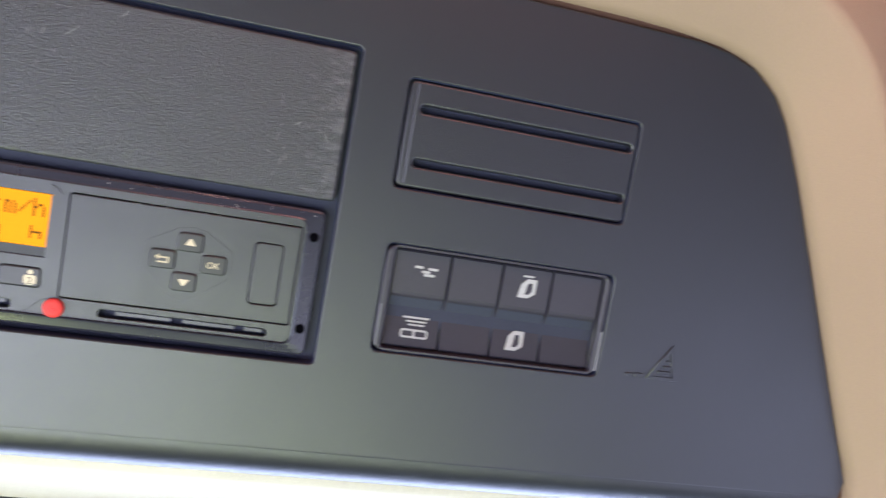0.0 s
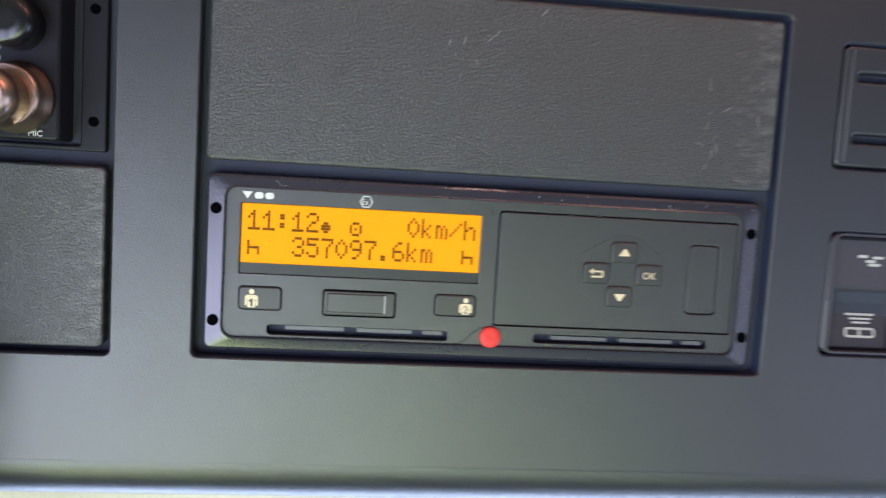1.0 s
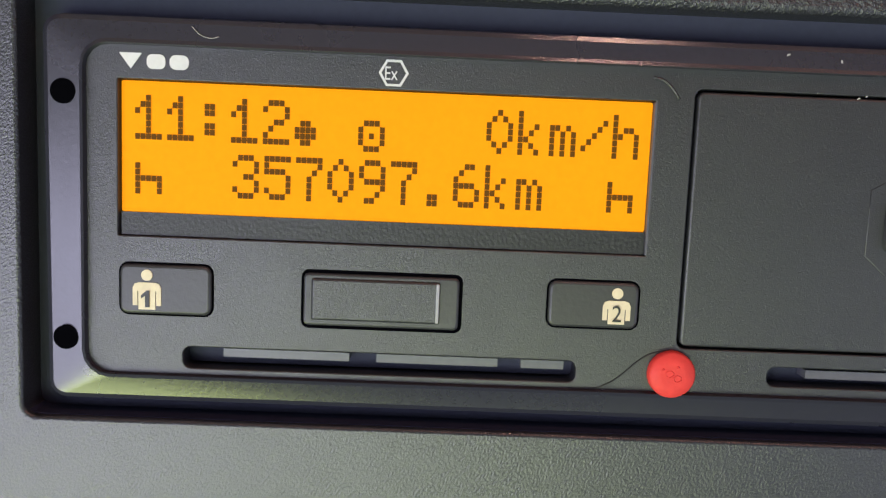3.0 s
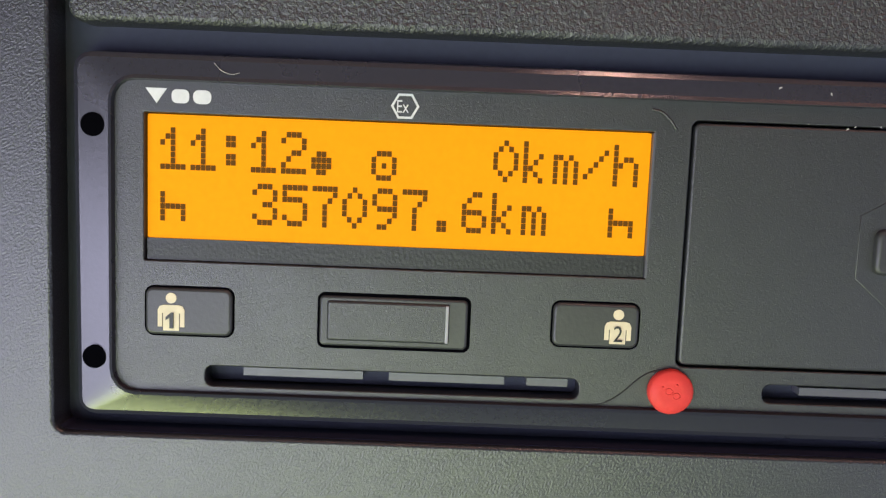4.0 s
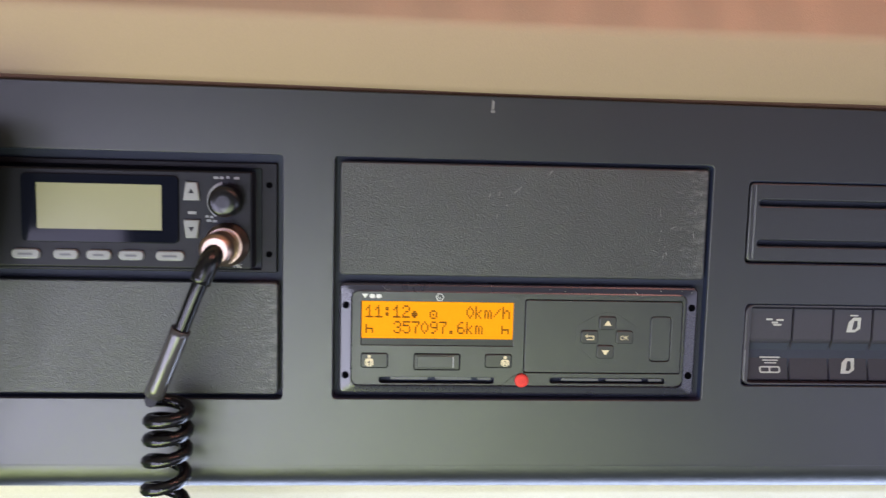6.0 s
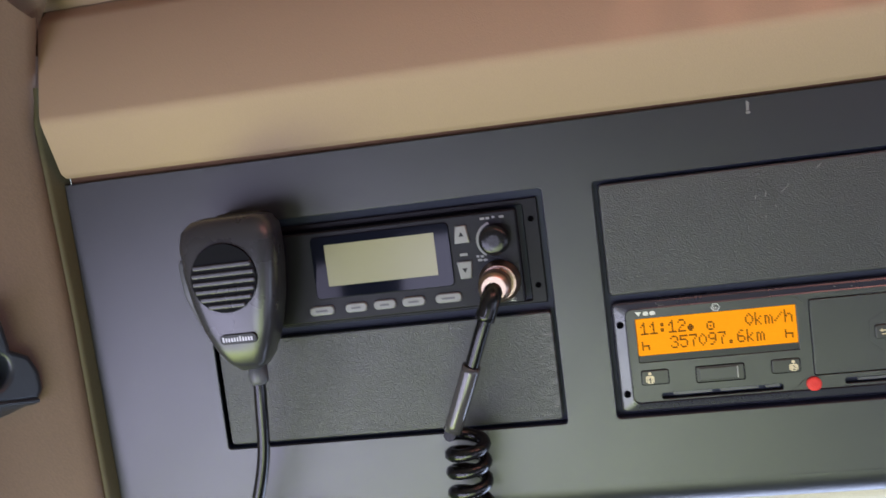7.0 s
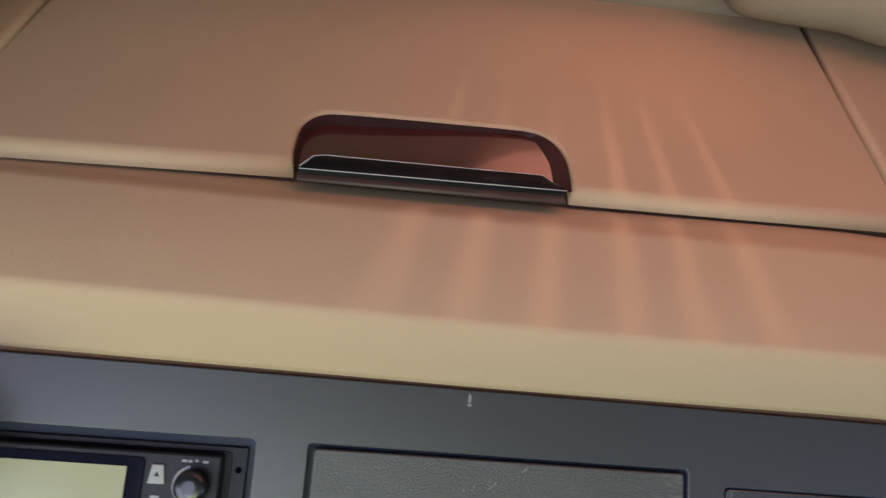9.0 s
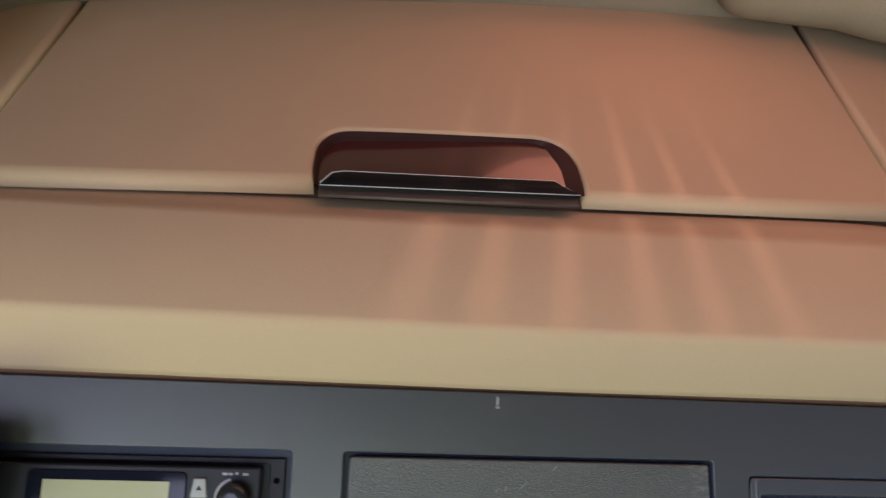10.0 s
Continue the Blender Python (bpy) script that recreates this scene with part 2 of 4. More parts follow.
def plate(loops, y0, y1, b=0.0, steps=2, m=None, bm=None):
    """A flat piece that faces -y: outline and holes in x and z, its front at y0 and its back edge at y1, edges rounded by b."""
    bm = bm or bmesh.new()
    flow = [list(l) if (area(l) > 0) == (i == 0) else list(reversed(l)) for i, l in enumerate(loops)]
    rings, made = [], []
    for loop in flow:
        rows = []
        for k in range(steps + 1 if b else 1):
            a = math.pi / 2 * k / steps if b else 0
            lp = inset(loop, b * (1 - math.sin(a))) if b else loop
            rows.append([bm.verts.new((x, y0 + b * (1 - math.cos(a)), z)) for x, z in lp])
        rows.append([bm.verts.new((x, y1, z)) for x, z in loop])
        rings.append(rows)
        made += [v for row in rows for v in row]
        n = len(loop)
        for k, (f, g) in enumerate(zip(rows, rows[1:])):
            for i in range(n):
                face = bm.faces.new((f[i], g[i], g[(i + 1) % n], f[(i + 1) % n]))
                face.smooth = b > 0
    front = [v for rows in rings for v in rows[0]]
    from mathutils.geometry import tessellate_polygon
    for tri in tessellate_polygon([[Vector((v.co.x, v.co.z, 0)) for v in rows[0]] for rows in rings]):
        vs = [front[i] for i in tri]
        e, f = vs[1].co - vs[0].co, vs[2].co - vs[0].co
        if e.cross(f).y > 0:
            vs.reverse()
        try:
            bm.faces.new(vs)
        except ValueError:
            pass
    if m is not None:
        bmesh.ops.transform(bm, matrix=m, verts=made)
    return bm


def box(x0, y0, z0, x1, y1, z1, b=0.0, m=None, bm=None):
    """A closed block with rounded front edges."""
    bm = plate([rrect(x0, z0, x1, z1, max(b, 1e-4), 3)], y0, y1, b, m=m, bm=bm)
    return bm


def grid(rows, smooth=True, bm=None, close=False):
    """A surface through rows of points."""
    bm = bm or bmesh.new()
    vs = [[bm.verts.new(p) for p in row] for row in rows]
    for a, b in zip(vs, vs[1:]):
        n = len(a)
        for i in range(n if close else n - 1):
            f = bm.faces.new((a[i], a[(i + 1) % n], b[(i + 1) % n], b[i]))
            f.smooth = smooth
    return bm


def tube(points, r, n=10, bm=None, caps=True):
    """A round cord along points; r a number or a list."""
    pts = [Vector(p) for p in points]
    rows, side = [], None
    for i, p in enumerate(pts):
        d = (pts[min(i + 1, len(pts) - 1)] - pts[max(i - 1, 0)]).normalized()
        if side is None:
            side = d.orthogonal().normalized()
        side = (side - d * side.dot(d)).normalized()
        up = d.cross(side)
        q = r[i] if isinstance(r, (list, tuple)) else r
        rows.append([p + q * (side * math.cos(2 * math.pi * k / n) + up * math.sin(2 * math.pi * k / n)) for k in range(n)])
    bm = grid(rows, close=True, bm=bm)
    if caps:
        bm.verts.ensure_lookup_table()
        bm.faces.new(bm.verts[-n:])
        bm.faces.new(list(reversed(bm.verts[-n * len(rows):len(bm.verts) - n * (len(rows) - 1)])))
    bmesh.ops.recalc_face_normals(bm, faces=bm.faces)
    return bm


def lathe(cx, cz, profile, n=28, bm=None):
    """A turned piece on an axis along y: profile of (radius, y)."""
    bm = bm or bmesh.new()
    rows = [[bm.verts.new((cx + r * math.cos(2 * math.pi * k / n), y, cz + r * math.sin(2 * math.pi * k / n))) for k in range(n)] for r, y in profile]
    for a, b in zip(rows, rows[1:]):
        for i in range(n):
            f = bm.faces.new((a[i], a[(i + 1) % n], b[(i + 1) % n], b[i]))
            f.smooth = True
    bm.faces.new(rows[0]), bm.faces.new(rows[-1])
    bmesh.ops.recalc_face_normals(bm, faces=bm.faces)
    return bm


def spline(points, per=8):
    """A smooth line through points."""
    p = [Vector(q) for q in points]
    p = [2 * p[0] - p[1]] + p + [2 * p[-1] - p[-2]]
    out = []
    for a, b, c, d in zip(p, p[1:], p[2:], p[3:]):
        for k in range(per):
            t = k / per
            out.append(0.5 * (2 * b + (c - a) * t + (2 * a - 5 * b + 4 * c - d) * t * t + (3 * b - a - 3 * c + d) * t ** 3))
    return out + [p[-2]]


def flat(loops, y, m=None, bm=None):
    """A thin raised print."""
    return plate(loops, y, y + 0.00025, m=m, bm=bm)


def lettering(text, x, z, high, y, m=None, wide=1.0, bm=None):
    """Characters in the built-in font, their lower left corner at x and z."""
    cu = bpy.data.curves.new("lettering", "FONT")
    cu.body, cu.size, cu.extrude = text, high / 0.72, 0.0
    ob = bpy.data.objects.new("lettering", cu)
    me = ob.to_mesh()
    bm = bm or bmesh.new()
    vs = [bm.verts.new((x + wide * v.co.x, y, z + v.co.y)) for v in me.vertices]
    for p in me.polygons:
        q = [vs[i] for i in p.vertices]
        f = bm.faces.new(q)
        f.normal_update()
        if f.normal.y > 0:
            f.normal_flip()
    if m is not None:
        bmesh.ops.transform(bm, matrix=m, verts=vs)
    ob.to_mesh_clear()
    bpy.data.objects.remove(ob)
    bpy.data.curves.remove(cu)
    return bm


# ---------------------------------------------------------------- the overhead console panel
RIGHT_EDGE = [(0.351, 1.640), (0.341, 1.662), (0.317, 1.717), (0.293, 1.772), (0.281, 1.796), (0.273, 1.807), (0.261, 1.816), (0.248, 1.8205), (0.234, 1.8225)]
BOTTOM, TOP, LEFT = 1.6325, 1.8245, -0.383
OUTLINE = [(LEFT, BOTTOM), (0.349, BOTTOM)] + RIGHT_EDGE + [(0.20, TOP - 0.0016), (LEFT - 0.0045, TOP + 0.0018)]
HOLE_L = rrect(-0.3132, 1.6677, -0.1233, 1.7923, 0.002)
HOLE_R = rrect(-0.0976, 1.6682, 0.0968, 1.7923, 0.002)
HOLE_V = rrect(0.1160, 1.7420, 0.2150, 1.7850, 0.0025)
HOLE_S = rrect(0.1180, 1.6765, 0.2160, 1.7205, 0.0025)

console = thing("overhead_console", (0, 0.02, 1.63), "dark grey grained plastic overhead console panel with device bays", "console")
bm = plate([OUTLINE, HOLE_L, HOLE_R, HOLE_V, HOLE_S], 0.0, 0.022, 0.0006, 3)
for v in bm.verts:
    if v.co.z < BOTTOM + 0.0022 and v.co.y < 0.002:
        v.co.y = 0.0
part("panel", bm, PANEL, console)
R = 0.016
curl = [(R - R * math.cos(radians(a)), BOTTOM - R * math.sin(radians(a))) for a in (0, 2, 5, 9, 14, 20, 27, 35, 43, 51, 59, 67, 75, 83, 91, 99)]
bm = grid([[(x, y, z) for x in (LEFT, -0.1, 0.15, 0.342, 0.3485)] for y, z in curl])
part("rolled_lower_edge", bm, PANEL, console)
for x0, z0, x1, z1 in ((-0.316, 1.665, -0.120, 1.795), (-0.100, 1.665, 0.100, 1.795), (0.113, 1.739, 0.218, 1.788), (0.115, 1.674, 0.219, 1.723)):
    part("bay_back", box(x0, 0.0058, z0, x1, 0.03, z1), GAP, console)
# added linings that darken the bay walls as shade would
for x0, z0, x1, z1 in ((-0.3135, 1.6675, -0.1230, 1.7925), (-0.0980, 1.6680, 0.0970, 1.7925), (0.1160, 1.7420, 0.2150, 1.7850), (0.1180, 1.6765, 0.2160, 1.7205)):
    part("bay_shade_lining", plate([rrect(x0 - 0.001, z0 - 0.001, x1 + 0.001, z1 + 0.001, 0.002), rrect(x0 + 0.0003, z0 + 0.0003, x1 - 0.0003, z1 - 0.0003, 0.002)], 0.0012, 0.0215), LINING, console)
# moulded triangle mark
bm = bmesh.new()
tri = [(0.2385, 1.6785), (0.2535, 1.6785), (0.2490, 1.6945)]
plate([tri, [(0.2412, 1.6800), (0.2512, 1.6800), (0.2484, 1.6905)]], -0.0006, 0.001, 0.0003, bm=bm)
for x0, z0, x1, z1 in ((0.2290, 1.6787, 0.2325, 1.6803), (0.2335, 1.6785, 0.2372, 1.6806), (0.2440, 1.6812, 0.2500, 1.6826), (0.2460, 1.6838, 0.2498, 1.6850), (0.2472, 1.6862, 0.2492, 1.6874)):
    plate([rrect(x0, z0, x1, z1, 0.0006)], -0.0006, 0.001, 0.0003, bm=bm)
part("moulded_mark", bm, PANEL, console, "small raised triangular moulding mark")
# pale scuff under the header trim
bm = flat([[(-0.0197, 1.8175), (-0.0183, 1.8177), (-0.0180, 1.8215), (-0.0194, 1.8225)]], -0.00015)
flat([rrect(-0.0200, 1.8160, -0.0178, 1.8172, 0.0004)], -0.00015, bm=bm)
part("scuff_mark", bm, mat("pale_scuff", (0.22, 0.22, 0.23), 0.8), console)

# ---------------------------------------------------------------- header trim that wraps over the panel
def outward(path, d):
    n = len(path)
    out = []
    for i, q in enumerate(path):
        p, r = Vector(path[max(i - 1, 0)]), Vector(path[min(i + 1, n - 1)])
        t = (r - p).normalized()
        out.append(Vector(q) + d * Vector((t.y, -t.x)))
    return out


edge = [(0.357, 1.600)] + RIGHT_EDGE + [(0.20, TOP), (0.10, TOP), (0.0, TOP), (-0.10, TOP + 0.0010), (-0.20, TOP + 0.0020), (-0.30, TOP + 0.0030), (LEFT - 0.002, TOP + 0.004)]
edge = [tuple(v) for v in spline([(x, z, 0) for x, z in edge], 3)]
edge = [(x, z) for x, z, _ in edge]
profile = [(0.0016, 0.012), (0.0012, -0.0010), (0.0036, -0.0056), (0.0270, -0.0205), (0.0300, -0.0222), (0.0335, -0.0212), (0.070, -0.0015), (0.0905, 0.0096), (0.0930, 0.0112), (0.0965, 0.0150), (0.1000, 0.0195), (0.1040, 0.0240), (0.1100, 0.0300), (0.1150, 0.0400), (0.1155, 0.0480)]
rows = []
for d, y in profile:
    pts = outward(edge, d)
    slant = (0.004 * min(d, 0.03) / 0.03 if d < 0.03 else 0.004 - 0.019 * (d - 0.03) / 0.08)
    drop = max(0.0, min(1.0, (d - 0.085) / 0.02))
    rows.append([(v.x + slant * max(0.0, min(1.0, (-0.33 - v.x) / 0.05)), y, v.y + drop * max(-0.0042, min(0.0012, -0.0008 + 0.010 * v.x))) for v in pts])
bm = grid(rows)
bmesh.ops.recalc_face_normals(bm, faces=bm.faces)
solo("header_trim", bm, FABRIC, "beige moulded header trim above the dark console", "trim", kind="structure")

bm = grid([[(v.x, y, v.y) for v in outward(edge, d)] for d, y in ((-0.0040, 0.0035), (0.0030, 0.0030))])
solo("header_joint", bm, DARKTRIM, "dark brown joint between header trim and console", "trim", kind="structure")

# ---------------------------------------------------------------- lower ivory strip and seal
bm = grid([[(x, y, z) for x in (-0.395, 0.0, 0.40)] for y, z in ((0.036, 1.630), (0.0335, 1.608), (0.0340, 1.6045), (0.0365, 1.6020), (0.0600, 1.5775), (0.0630, 1.5770), (0.075, 1.5775))])
solo("lower_trim", bm, IVORY, "ivory strip below the console panel", "trim", kind="structure")
bm = grid([[(x, y, z) for x in (-0.395, 0.0, 0.40)] for y, z in ((0.075, 1.5780), (0.0640, 1.5765), (0.0625, 1.5730), (0.066, 1.555), (0.10, 1.545))])
solo("lower_seal", bm, PANEL, "dark grey edge strip above the windscreen", "trim", kind="structure")

# ---------------------------------------------------------------- flap panels of the header storage
TILTED = Matrix.Translation((0, 0.022, 1.9345)) @ Matrix.Rotation(radians(-36), 4, "X")
NOTCH = [(0.0365, 0.001), (0.0370, 0.020), (0.0365, 0.040), (0.0330, 0.055), (0.0270, 0.065), (0.0180, 0.0705), (0.0, 0.0715), (-0.06, 0.0700), (-0.100, 0.0680), (-0.1120, 0.0650), (-0.1190, 0.0570), (-0.1230, 0.0440), (-0.1235, 0.020), (-0.1225, 0.001)]
flap = thing("storage_flap", (0, 0.03, 1.94), "closed tan storage flap with a glossy recessed handle", "flap")
NOTCH = [(x - 0.001, v * 0.90 - 0.001 + (0.0050 if v < 0.002 else 0.0)) for x, v in NOTCH]
NOTCH = NOTCH[:1] + [(p.x, p.y) for p in spline([(x, v, 0) for x, v in NOTCH[1:-1]], 4)] + NOTCH[-1:]


def lower_edge(x):
    """The height of the panels' lower edge along the header."""
    return -0.004 + 0.0085 * max(0.0, min(1.0, (x + 0.3187) / 0.196)) + 0.004 * max(0.0, min(1.0, (x + 0.12) / 0.36))


loop = [(-0.3187, lower_edge(-0.3187))] + list(reversed(NOTCH)) + [(0.2425, lower_edge(0.2425)), (0.2755, 0.370), (-0.3055, 0.370)]


def lipped(bm):
    """Deepen the rounding along a panel's lower edge."""
    back = TILTED.inverted()
    for v in bm.verts:
        p = back @ v.co
        low = lower_edge(p.x)
        if p.z < low + 0.0045 and p.y < 0.004:
            p.z = low + (p.z - low) * 1.6
            p.y = -0.006 + (p.y + 0.006) * 2.0
            v.co = TILTED @ p
    return bm


part("flap_panel", lipped(plate([loop], -0.006, 0.0045, 0.0040, 5, TILTED)), FABRIC, flap)
for group in ([(-0.400, -0.004), (-0.3224, -0.004), (-0.3092, 0.370), (-0.50, 0.370)], [(0.2466, 0.0085), (0.3370, 0.0085), (0.3600, 0.370), (0.2800, 0.370)], [(0.3395, 0.0085), (0.90, 0.0085), (0.90, 0.370), (0.3628, 0.370)]):
    solo("end_panel", lipped(plate([group], -0.006, 0.0045, 0.0040, 5, TILTED)), FABRIC, "tan end panel beside the storage flap", "panel", group="end panels")
solo("flap_backing", grid([[TILTED @ Vector((x, 0.013, v)) for x in (-0.5, 0.92)] for v in (-0.03, 0.40)]), DARKTRIM, "dark backing behind the flap joints", "trim", kind="structure")
# added filler, dark to paint the shade line below the flap
solo("gap_shade_sheet", grid([[TILTED @ Vector((x, y, v)) for x in (-0.33, 0.92)] for v, y in ((-0.030, 0.0105), (0.002, 0.0085), (0.030, 0.0095))]), DARKTRIM, "added dark sheet that stands in for shade under the flap", "trim", kind="structure")
# the handle


def cup_depth(x):
    """The floor of the handle recess slopes away towards its far end, deepened there for shade."""
    f = max(0.0, min(1.0, (0.015 - x) / 0.125))
    return -0.0018 + 0.0040 * f * f * (3 - 2 * f)


cup_rows = []
for k in range(33):
    x = -0.1240 + (0.0357 + 0.1240) * k / 32
    cup_rows.append([TILTED @ Vector((x, cup_depth(x), v)) for v in (0.011, 0.03, 0.05, 0.066)])
part("handle_cup", grid(cup_rows), GLOSS, flap, "glossy dark handle recess with its red reflection in the colour")


def cup_edge(x, z, d):
    """The notch outline drawn in by the wall of the cup: thin above, wide at the two ends."""
    side = max(0.0, min(1.0, (x - 0.012) / 0.020)) * 11.0 + max(0.0, min(1.0, (-0.104 - x) / 0.014)) * 2.6
    return x - d * (side if x > -0.04 else -side), z - d * 0.3 * max(0.0, min(1.0, (z - 0.030) / 0.02))


rim_rows = []
for d, y in ((0.0, -0.0050), (0.0003, -0.0042), (0.0007, -0.0026), (0.0010, -0.0012)):
    rim_rows.append([TILTED @ Vector((*cup_edge(x, z, d), y if d < 0.0009 else cup_depth(x) + 0.0006)).xzy for x, z in NOTCH])
part("handle_rim", grid(rim_rows), CUP, flap, "dark inner wall of the handle recess")
# the lip: a black wedge that tapers at both ends, with a pale upper edge
ends = (-0.1195, 0.0315)
lip_rows = [[], [], [], [], []]
line = []
for k in range(25):
    f = k / 24
    x = ends[0] + (ends[1] - ends[0]) * f
    rise = min(1.0, f / 0.055, (1.0 - f) / 0.085)
    rise = rise * rise * (3 - 2 * rise)
    low_ = -0.0026 + 0.0034 * f
    top_ = 0.0036 + 0.0022 * f + 0.0122 * rise
    for row, (v, y) in zip(lip_rows, ((top_ - 0.0005, 0.0020), (top_, -0.0046), (top_ - 0.0008, -0.0058), (low_ + 0.0006, -0.0085), (low_, -0.0060))):
        row.append(TILTED @ Vector((x, y, v)))
    line.append(TILTED @ Vector((x, -0.0054, top_ - 0.0002)))
part("handle_lip", grid(lip_rows), GLOSSB, flap, "satin black handle lip")
# thin pale cords paint the lip's edge highlights
part("lip_edge", tube(line, [0.0007 - 0.00035 * k / 24 for k in range(25)], 6), PALE_EDGE, flap, "pale line that paints the highlight on the handle lip's edge")
part("lip_edge", tube([TILTED @ Vector((ends[0] + (ends[1] - ends[0]) * k / 8, -0.0083, -0.0024 + 0.0034 * k / 8)) for k in range(9)], 0.0003, 6), PALE_EDGE, flap, "pale line that paints the highlight on the handle lip's edge")
part("handle_base", plate([[(-0.1200, -0.0062), (0.0310, -0.0042), (0.0310, 0.0058), (-0.1200, 0.0036)]], -0.0044, -0.0026, 0.0006, 2, TILTED), BASE, flap, "matt grey-brown strip under the handle")

# ---------------------------------------------------------------- headliner, side trim and the rest of the cab
ARCH = [(-0.388, -0.04), (-0.388, -0.014), (-0.388, 0.03), (-0.3895, 0.082), (-0.388, 0.115), (-0.3830, 0.142), (-0.3715, 0.172), (-0.357, 0.193), (-0.341, 0.2055), (-0.311, 0.215), (-0.25, 0.231), (-0.178, 0.243), (-0.06, 0.258), (0.039, 0.268), (0.138, 0.2715), (0.225, 0.273), (0.264, 0.271), (0.31, 0.268), (0.355, 0.249), (0.42, 0.225), (0.60, 0.20), (0.90, 0.19)]
arch = spline([(x, 0, v) for x, v in ARCH], 5)
side_ways = []
for k, p in enumerate(arch):
    t = (arch[min(k + 1, len(arch) - 1)] - arch[max(k - 1, 0)]).normalized()
    side_ways.append(Vector((-t.z, 0, t.x)))
SIDE = [(-0.0006, -0.0085), (0.0, -0.0118), (-0.0016, -0.0150), (-0.0050, -0.0180), (-0.018, -0.0270), (-0.040, -0.0450), (-0.060, -0.085), (-0.070, -0.105), (-0.085, -0.13), (-0.13, -0.25), (-0.16, -0.40), (-0.21, -0.70), (-0.23, -1.38)]


def pillar_top(y):
    """A point just behind the pillar's upper edge at that depth."""
    dx = SIDE[0][0]
    for (xa, ya), (xb, yb) in zip(SIDE[1:], SIDE[2:]):
        if yb <= y <= ya:
            dx = xa + (xb - xa) * (ya - y) / (ya - yb)
    if y < SIDE[-1][1]:
        dx = SIDE[-1][0]
    return Vector((-0.402 + dx, y, min(1.9165 - 1.46 * dx, 2.08) - 0.003))


# the liner rolls out of the crevice above the flap and runs back over the cab
rows = []
for out, flat_out, up in ((0.004, 0.004, -0.0035), (-0.0005, 0.0, 0.0005), (-0.0081, -0.0030, 0.0075), (-0.0188, -0.0085, 0.0181), (-0.0286, -0.0150, 0.0295), (-0.0376, -0.0220, 0.0415), (-0.0460, -0.0295, 0.0539), (-0.0537, -0.0370, 0.0667)):
    rows.append([])
    lowest = -0.040 + 0.075 * (len(rows) - 1) / 7
    for p, w in zip(arch, side_ways):
        f = max(0.0, min(1.0, (p.x + 0.16) / 0.20))
        o = out + (flat_out - out) * f
        rows[-1].append(TILTED @ Vector((p.x + o * w.x, -0.006 - up, max(lowest, p.z + o * w.z))))
for far, lift in ((0.05, 0.034), (0.15, 0.100), (0.5, 0.135), (1.35, 0.145)):
    rows.append([p + Vector((-0.32 * min(far, 0.9) * max(0.0, min(1.0, (-0.25 - q.x) / 0.1)), -far, lift)) for p, q in zip(rows[7], arch)])
for row in rows:
    row.insert(0, row[0].lerp(pillar_top(row[0].y), 0.5) + Vector((-0.008, 0, 0.016 * min(1.0, max(0.0, -row[0].y / 0.04)))))
    row.insert(0, pillar_top(row[0].y))
solo("headliner", grid(rows), LINER, "beige fabric headliner curving round the flap", "headliner", kind="structure")

def border(z):
    """Where the side strip meets the pillar, by height."""
    f = max(0.0, min(1.0, (z - 1.862) / 0.055))
    return -0.3858 - 0.0022 * max(0.0, (min(z, 1.862) - 1.651) / 0.112) - 0.0018 * max(0.0, (min(z, 1.862) - 1.763) / 0.066) + 0.011 * f * f * (3 - 2 * f)


# filler for the liner's lower end behind the pillar, brown in place of shade
bm = grid([[(x, y, z) for x, y in ((-0.392, 0.045), (-0.415, 0.0), (-0.46, -0.05), (-0.56, -0.20))] for z in (1.86, 2.05, 2.25)])
solo("headliner_end", bm, PILLAR, "filler sheet behind the pillar, brown for the headliner's shade", "headliner", kind="structure")
levels = [1.56, 1.60, 1.651, 1.70, 1.763, 1.80, 1.829, 1.846, 1.860, 1.872, 1.880]
bm = grid([[(-0.3826 - 0.0045 * (z - 1.646) / 0.18, 0.006, z), (-0.3832 - 0.0045 * (z - 1.646) / 0.18, 0.0005, z), (border(z) + 0.0016, -0.0075, z), (border(z) + 0.0004, -0.0110, z), (border(z) - 0.0008, -0.0095, z)] for z in levels])
solo("side_strip", bm, STRIP, "narrow strip between console and side pillar, olive shade in its colour", "trim", kind="structure")
rows = []
for k in range(13):
    rows.append([])
    for n, (dx, y) in enumerate(SIDE):
        f = min(1.0, n / 9)
        low_, top_ = 1.575 + 0.185 * f ** 3, min(1.9165 - 1.46 * dx, 2.06 + 0.04 * f)
        z = low_ + (top_ - low_) * k / 12
        rows[-1].append((border(z) * (1 - f) - 0.39 * f + dx, y, z))
solo("side_trim", grid(rows), PILLAR, "side pillar trim beside the console, shade put into its brown colour", "trim", kind="structure")


def slab(name, x0, y0, z0, x1, y1, z1, material, label):
    bm = bmesh.new()
    bmesh.ops.create_cube(bm, size=1.0)
    bmesh.ops.transform(bm, matrix=Matrix.Translation(((x0 + x1) / 2, (y0 + y1) / 2, (z0 + z1) / 2)) @ Matrix.Diagonal((x1 - x0, y1 - y0, z1 - z0, 1)), verts=bm.verts)
    return solo(name, bm, material, label, "cab shell", kind="structure")


# unseen cab shell, walls and floor kept dark to hold bounced light down
slab("wall_back", -0.75, -1.46, 0.0, 1.75, -1.40, 2.6, CLOTH, "unseen back wall of the cab, dark to cut bounced light")
slab("wall_left_lower", -0.75, -2.0, 0.0, -0.68, 0.6, 0.92, PANEL, "dark lower door panel")
